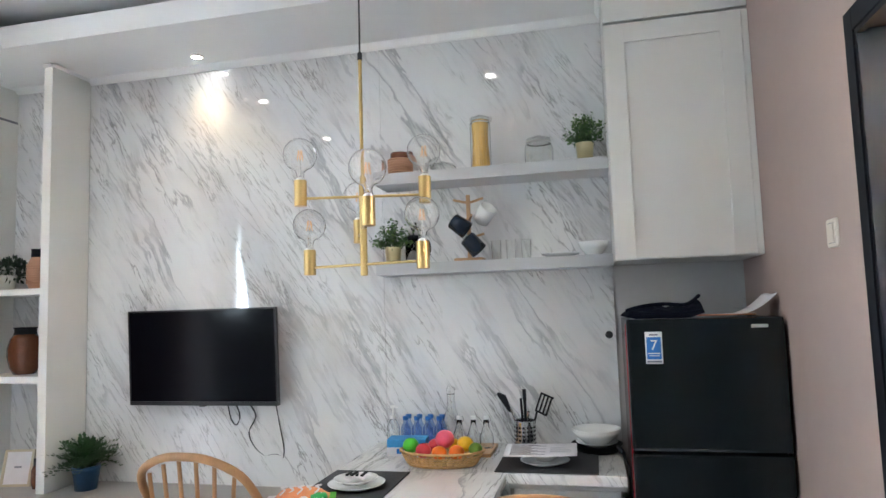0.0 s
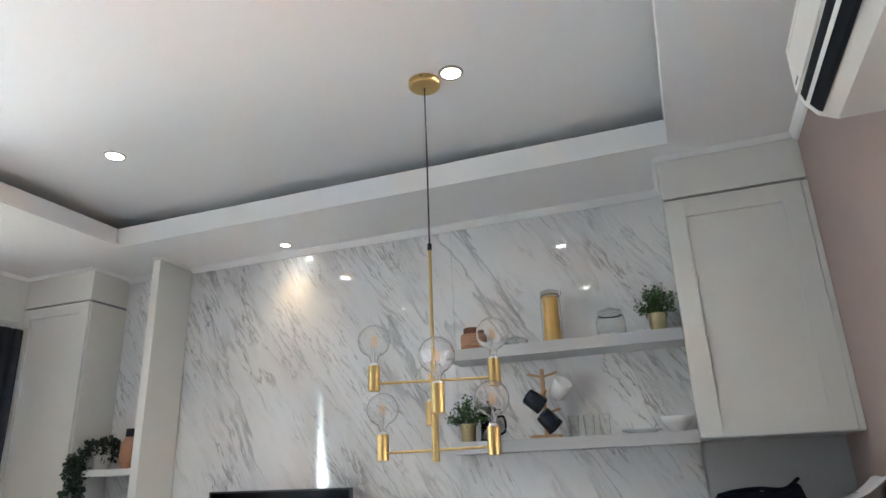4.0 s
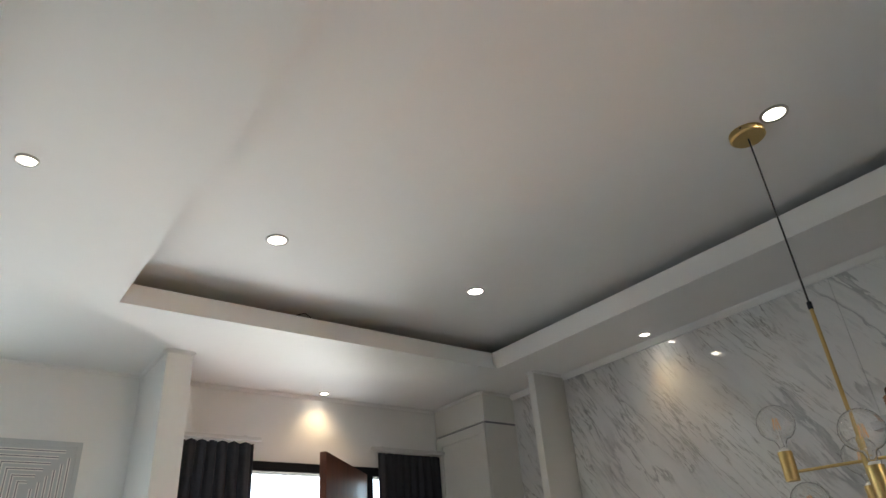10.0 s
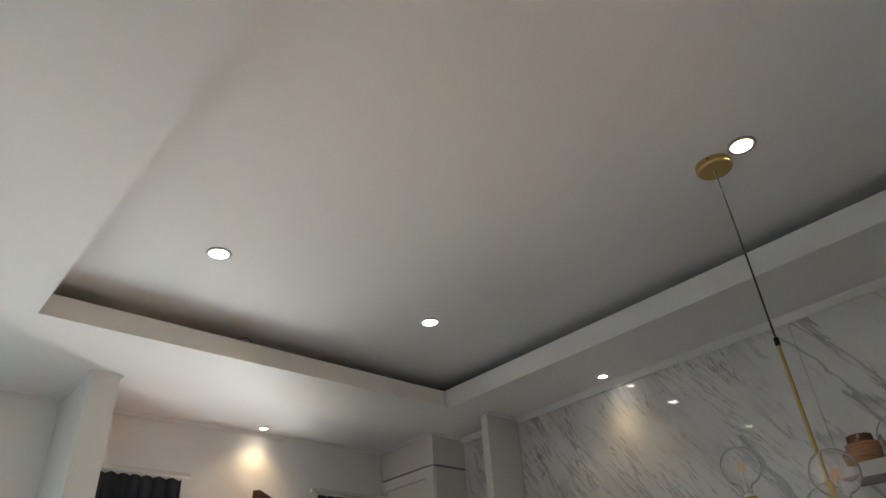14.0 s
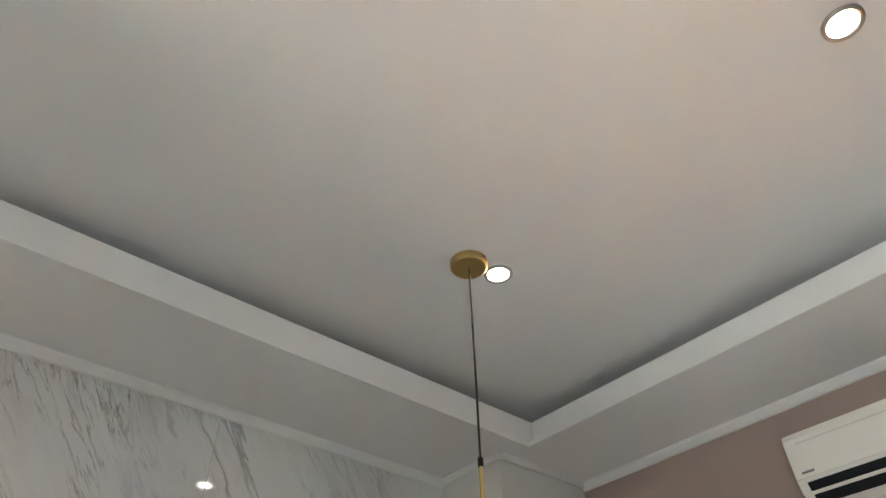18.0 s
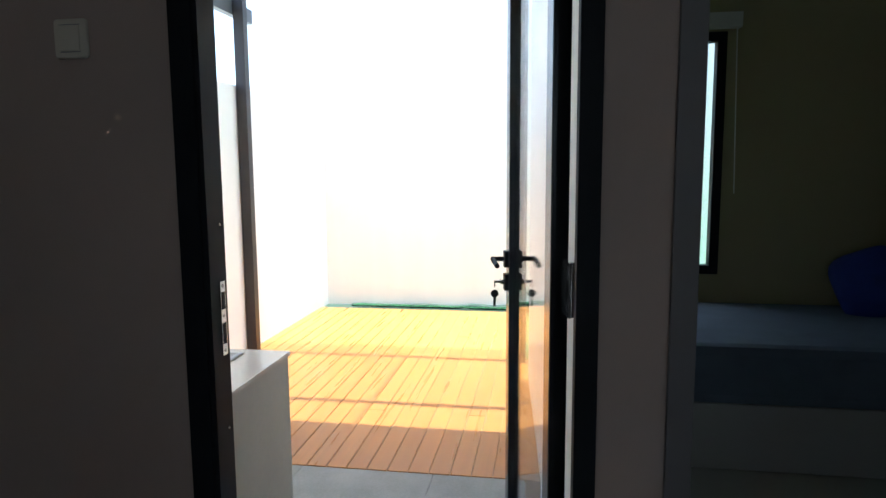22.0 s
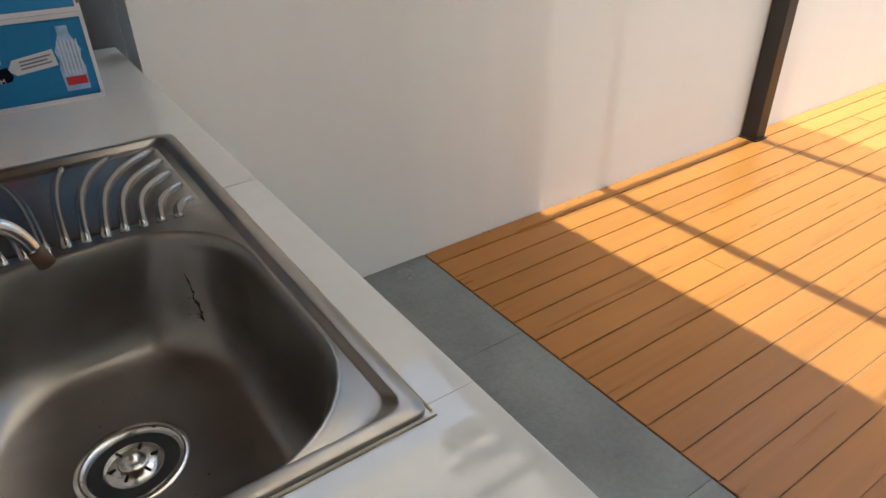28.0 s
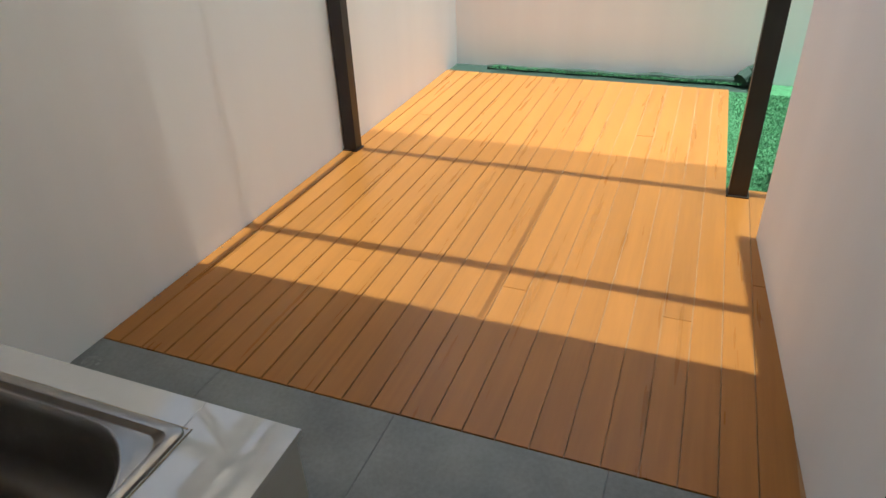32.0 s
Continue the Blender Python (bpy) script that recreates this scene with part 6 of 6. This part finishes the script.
part("lever_eye", lathe([(0.004, -0.003), (0.0105, -0.003), (0.0115, 0.0), (0.0105, 0.003), (0.004, 0.003)], 18, m=pose(0.105, -0.071, 0.079, 50, 20)), "chrome", lv, smooth=True)
sp = part("spout", tube([(0.046, -0.008, -0.002), (0.062, -0.045, 0.004), (0.074, -0.085, 0.001), (0.080, -0.104, -0.018), (0.088, -0.115, -0.038), (0.103, -0.122, -0.046), (0.125, -0.126, -0.040), (0.155, -0.128, -0.026), (0.182, -0.128, -0.013), (0.203, -0.126, -0.012), (0.218, -0.122, -0.024), (0.227, -0.118, -0.048)], 0.0064, 12), "chrome", t, "thin curved spout", smooth=True)
part("collar", lathe([(0.0075, -0.008), (0.0098, -0.006), (0.0098, 0.006), (0.0075, 0.008)], 16, m=Matrix.Translation((0.079, -0.100, -0.012)) @ Matrix.Rotation(radians(25), 4, "X")), "chrome", sp, smooth=True)
part("collar_screw", cyl(0.0885, -0.100, -0.016, -0.008, 0.004, 10), "chrome", sp)
part("aerator", lathe([(0.006, -0.012), (0.0078, -0.012), (0.0078, 0.004), (0.006, 0.006)], 14, m=Matrix.Translation((0.2285, -0.117, -0.052)) @ Matrix.Rotation(radians(-15), 4, "Y")), "dshelf", sp, "limescaled brown spout end", smooth=True)

# carton of bottles
t = thing("bottle_carton", "blue printed carton for water bottles, flaps open", "carton", at=(1.373, 3.295, K), rz=-1)
W2, D2, H2 = 0.182, 0.11, 0.152
for a in [(-W2, W2, -D2, -D2 + 0.004), (-W2, W2, D2 - 0.004, D2)]:
    part("side", box(a[0], a[1], a[2], a[3], 0, H2), "blue2", t)
for x in (-W2, W2 - 0.004):
    part("side", box(x, x + 0.004, -D2 + 0.004, D2 - 0.004, 0, H2), "blue2", t)
fp = part("front_print", box(-W2 + 0.008, W2 - 0.006, -D2 - 0.0012, -D2 - 0.0002, 0.012, H2 - 0.012), "blue2", t)
for a in [(-W2, W2, 0.0, 0.008), (-W2, W2, H2 - 0.008, H2), (-W2, -W2 + 0.006, 0.008, H2 - 0.008), (W2 - 0.006, W2, 0.008, H2 - 0.008)]:
    part("white_border", box(a[0], a[1], -D2 - 0.0026, -D2 - 0.0014, a[2], a[3]), "paper", t)
part("red_hexagon", lathe([(0, 0), (0.048, 0), (0.048, 0.0012), (0, 0.0012)], 6, m=pose(-0.01, -D2 - 0.0014, 0.085, 90, 30, 0)), "red", fp, "red hexagon print")
part("dark_band", loft([[(-0.055, -D2 - y, 0.040), (0.046, -D2 - y, 0.052), (0.050, -D2 - y, 0.060), (0.044, -D2 - y, 0.076), (-0.056, -D2 - y, 0.064)] for y in (0.003, 0.0042)], None, True, True), "navy", fp)
TILT = Matrix.Rotation(radians(7), 4, "Z")
text("LEBIH", 0.024, pose(-0.015, -D2 - 0.0034, 0.104, 90) @ TILT, "paper", fp)
text("PRAKTIS", 0.024, pose(-0.006, -D2 - 0.0034, 0.084, 90) @ TILT, "paper", fp)
text("KEMASAN", 0.013, pose(-0.002, -D2 - 0.0048, 0.061, 90) @ TILT, "paper", fp)
text("SEKALI MINUM", 0.011, pose(0.0, -D2 - 0.0048, 0.050, 90) @ TILT, "paper", fp)
tg = part("white_tag", loft([[(0.044, -D2 - y, 0.070), (0.056, -D2 - y, 0.060), (0.122, -D2 - y, 0.068), (0.119, -D2 - y, 0.096), (0.054, -D2 - y, 0.086)] for y in (0.0016, 0.003)], None, True, True), "paper", fp)
for k in range(3):
    part("print_line", box(-0.024, 0.026 - 0.006 * (k % 2), -0.0008, 0.0008, -0.0012, 0.0012), "ink", tg).matrix_local = pose(0.088, -D2 - 0.0038, 0.0725 + k * 0.006, 0, -7, 0)
part("round_mark", lathe([(0, 0), (0.02, 0), (0.02, 0.001), (0, 0.001)], 24, m=pose(-0.125, -D2 - 0.0016, 0.09, 90)), "paper", fp, "white round mark")
part("round_mark", lathe([(0, 0), (0.012, 0), (0.012, 0.001), (0, 0.001)], 24, m=pose(-0.125, -D2 - 0.003, 0.086, 90) @ Matrix.Diagonal((1, 0.5, 1, 1))), "red", fp)
part("round_mark", lathe([(0, 0), (0.012, 0), (0.012, 0.001), (0, 0.001)], 24, m=pose(-0.125, -D2 - 0.003, 0.098, 90) @ Matrix.Diagonal((1, 0.45, 1, 1))), "green", fp)
bp = part("printed_bottle", loft([[(x, -D2 - yy, zz) for x, zz in [(0.124, 0.02), (0.162, 0.02), (0.164, 0.06), (0.160, 0.075), (0.164, 0.09), (0.152, 0.118), (0.152, 0.132), (0.134, 0.132), (0.134, 0.118), (0.122, 0.09), (0.126, 0.075), (0.122, 0.06)]] for yy in (0.0016, 0.0028)], None, True, True), "bprint", fp, "printed water bottle")
for k in range(6):
    part("bottle_outline", box(0.1285 + k * 0.006, 0.1305 + k * 0.006, -D2 - 0.0036, -D2 - 0.0029, 0.048, 0.108), "paper", bp)
part("printed_label", box(0.127, 0.160, -D2 - 0.0042, -D2 - 0.0032, 0.03, 0.045), "red", bp)
fl = part("flap", box(0.026, W2, -0.002, 0.002, 0.0, 0.094), "blue2", t, "open blue front flap with a white border")
fl.matrix_local = pose(0, -D2 + 0.001, H2, -12)
for a in [(0.026, W2, 0.0, 0.008), (0.034, W2 - 0.008, 0.086, 0.094), (0.026, 0.034, 0.008, 0.094), (W2 - 0.008, W2, 0.008, 0.094)]:
    part("white_border", box(a[0], a[1], -0.0036, -0.0024, a[2], a[3]), "paper", fl)
part("print_mark", box(0.062, 0.098, -0.0036, -0.0024, 0.034, 0.064), "blue", fl)
tf = part("torn_flap", loft([[(-W2, yy, 0.0), (0.024, yy, 0.0), (0.034, yy, 0.042), (0.046, yy, 0.058), (0.01, yy, 0.055), (-0.03, yy, 0.048), (-0.09, yy, 0.044), (-W2 + 0.004, yy, 0.040)] for yy in (-0.002, 0.002)], None, True, True), "blue2", t, "torn blue front flap")
tf.matrix_local = pose(0, -D2 + 0.001, H2, -26)
part("torn_edge", tube([(0.046, 0, 0.058), (0.01, 0, 0.055), (-0.03, 0, 0.048), (-0.09, 0, 0.044), (-W2 + 0.004, 0, 0.040)], 0.003, 6), "card", tf, "ragged brown cardboard edge")
for k in range(3):
    part("torn_tab", box(0.004 + k * 0.012, 0.012 + k * 0.012, -0.003, 0.003, 0.054, 0.064 + 0.004 * (k % 2), 0.001), "card", tf)
fl = part("flap", box(-D2, D2 - 0.03, -0.002, 0.002, 0, 0.16), "card", t, "brown inner flap standing up")
fl.matrix_local = pose(W2 - 0.004, 0, H2, 0, 0, 90) @ pose(0, 0, 0, 6)

put("porch_shelf", box(YX + 0.007, 1.56, 2.19, YNW + 0.19, 1.375, 1.425, 0.002), "dshelf", label="thick walnut shelf above the sink counter", category="shelf")

rnd = random.Random(19)
foot = thing("wall_foot_debris", "crumbs of mortar and dirt along the foot of the yard wall", "debris")
for k in range(46):
    x = 1.72 + 2.3 * rnd.random() ** 1.4
    r = rnd.uniform(0.002, 0.005)
    part("crumb", lathe([(0, 0), (r, 0), (r * 0.8, r * 0.5), (0, r * 0.7)], 6, m=Matrix.Translation((x, YNW - 0.004 - rnd.uniform(0, 0.018), 0.0))), "grout", foot)
patch = thing("mortar_smear", "pale mortar smear at the corner of the porch tile", "smear")
bm = bmesh.new()
bmesh.ops.create_grid(bm, x_segments=16, y_segments=16, size=0.05)
for v in bm.verts:
    q = v.co.length / 0.05
    v.co.z = -0.0035 + 0.0028 * max(0, 1 - q * q) * (0.4 + 1.6 * abs(noise.noise(v.co * 60)))
part("smear", bm, "tilesmear", patch, smooth=True).matrix_local = pose(2.25, 3.31, 0.0, 0, 0, 20)

# turf
put("turf", box(BX1 + 0.15, 5.9, -2.6, 1.286, -0.12, -0.015), "turf", label="green artificial turf", category="turf", kind="structure")
put("turf_strip", box(5.672, 5.9, 1.287, YNW, -0.12, -0.015), "turfd", label="narrow dark green turf strip along the boundary wall", category="ground", kind="structure")
rnd = random.Random(6)
bm = bmesh.new()
pts = []
for k in range(24):
    u = k / 23
    pts.append((5.82 + 0.008 * math.sin(k * 1.3), 3.1 - 1.75 * u, 0.0 + 0.004 * math.sin(k * 0.9) + 0.012 * u))
tube(pts, [0.014, 0.017, 0.02, 0.018, 0.024, 0.028], 10, bm)
rl = put("turf_roll", bm, "turfd", label="loosely rolled strip of dark green turf along the wall", category="turf roll")
part("loose_end", tube([(5.78, 1.36, 0.03), (5.84, 1.30, 0.07), (5.80, 1.24, 0.09), (5.72, 1.27, 0.05)], 0.05, 10), "turfd", rl)
bm = bmesh.new()
rnd = random.Random(31)
for k in range(24000):
    x, y = (rnd.uniform(4.17, 5.66), rnd.uniform(0.9, 1.42)) if k % 9 else (5.78 + rnd.uniform(-0.04, 0.05), rnd.uniform(1.35, 3.05))
    z = -0.015 if k % 9 else 0.012
    a = rnd.uniform(0, 6.28)
    h = rnd.uniform(0.006, 0.014)
    w = Vector((math.cos(a), math.sin(a), 0)) * 0.003
    tip = Vector((x + rnd.uniform(-0.012, 0.012), y + rnd.uniform(-0.012, 0.012), z + h))
    bm.faces.new([bm.verts.new(v) for v in (Vector((x, y, z)) - w, Vector((x, y, z)) + w, tip)])
put("turf_blades", bm, "turf", label="short green turf blades", category="turf", kind="stuff")

# porch tiles
porch = bpy.data.objects["floor_porch_bed"]
TILE = {}


def tile(x0, x1, y0, y1):
    key = (round(x1 - x0, 3), round(y1 - y0, 3))
    if key not in TILE:
        TILE[key] = mesh_of(box(-key[0] / 2 + 0.0006, key[0] / 2 - 0.0006, -key[1] / 2 + 0.0006, key[1] / 2 - 0.0006, -0.012, -0.002, 0.0006), "tile")
    o = new("tile", TILE[key])
    o.parent, o.location = porch, ((x0 + x1) / 2, (y0 + y1) / 2, 0)


xs, ys = [YX, 1.76, 2.36], [1.286, 1.68, 2.28, 2.88, YNW]
for a, b in zip(xs, xs[1:]):
    for c, d in zip(ys, ys[1:]):
        tile(a, b, c, d)

# deck
deck = put("floor_deck", box(2.364, 5.668, 1.4235, YNW, -0.12, -0.0058), "dust", label="timber deck of narrow orange-brown boards", category="deck", kind="structure")
put("turf_edge", box(4.162, 5.67, 1.2865, 1.4225, -0.12, -0.012), "turf", label="green artificial turf edge beside the deck", category="turf", kind="structure")
put("deck_edge", box(2.364, 4.158, 1.17, 1.4228, -0.12, -0.0066), "dust", label="timber edge under the last deck board", category="deck", kind="structure")
PITCH, GROOVE = 0.0938, 0.0036
DB = {}
rnd = random.Random(77)
edges = [YNW - 0.002] + [YNW - 0.075 - k * PITCH for k in range(23)]
JOINT = {6: 3.065, 13: 3.07, 19: 3.062, 2: 4.72, 9: 4.70, 16: 4.71, 22: 3.35}
for k, (ya, yb) in enumerate(zip(edges, edges[1:])):
    y1, y0 = ya - GROOVE / 2, yb + GROOVE / 2
    end = 5.672 if y0 > 1.33 else (4.16 if y1 > 1.30 else 3.70)
    cuts = [2.362] + ([JOINT[k]] if k in JOINT else []) + [end]
    for x0, x1 in zip(cuts, cuts[1:]):
        key = (round(x1 - x0 - 0.0012, 4), round(y1 - y0, 4))
        if key not in DB:
            bm = box(-key[0] / 2, key[0] / 2, -key[1] / 2, key[1] / 2, -0.0057, 0.0)
            top = [e for e in bm.edges if all(v.co.z > -0.001 for v in e.verts)]
            bmesh.ops.bevel(bm, geom=top, offset=0.0012, segments=2, affect="EDGES")
            DB[key] = mesh_of(bm, "board")
        o = new("board", DB[key])
        o.parent, o.location = deck, ((x0 + x1) / 2, (y0 + y1) / 2, rnd.uniform(-0.0005, 0.0005))
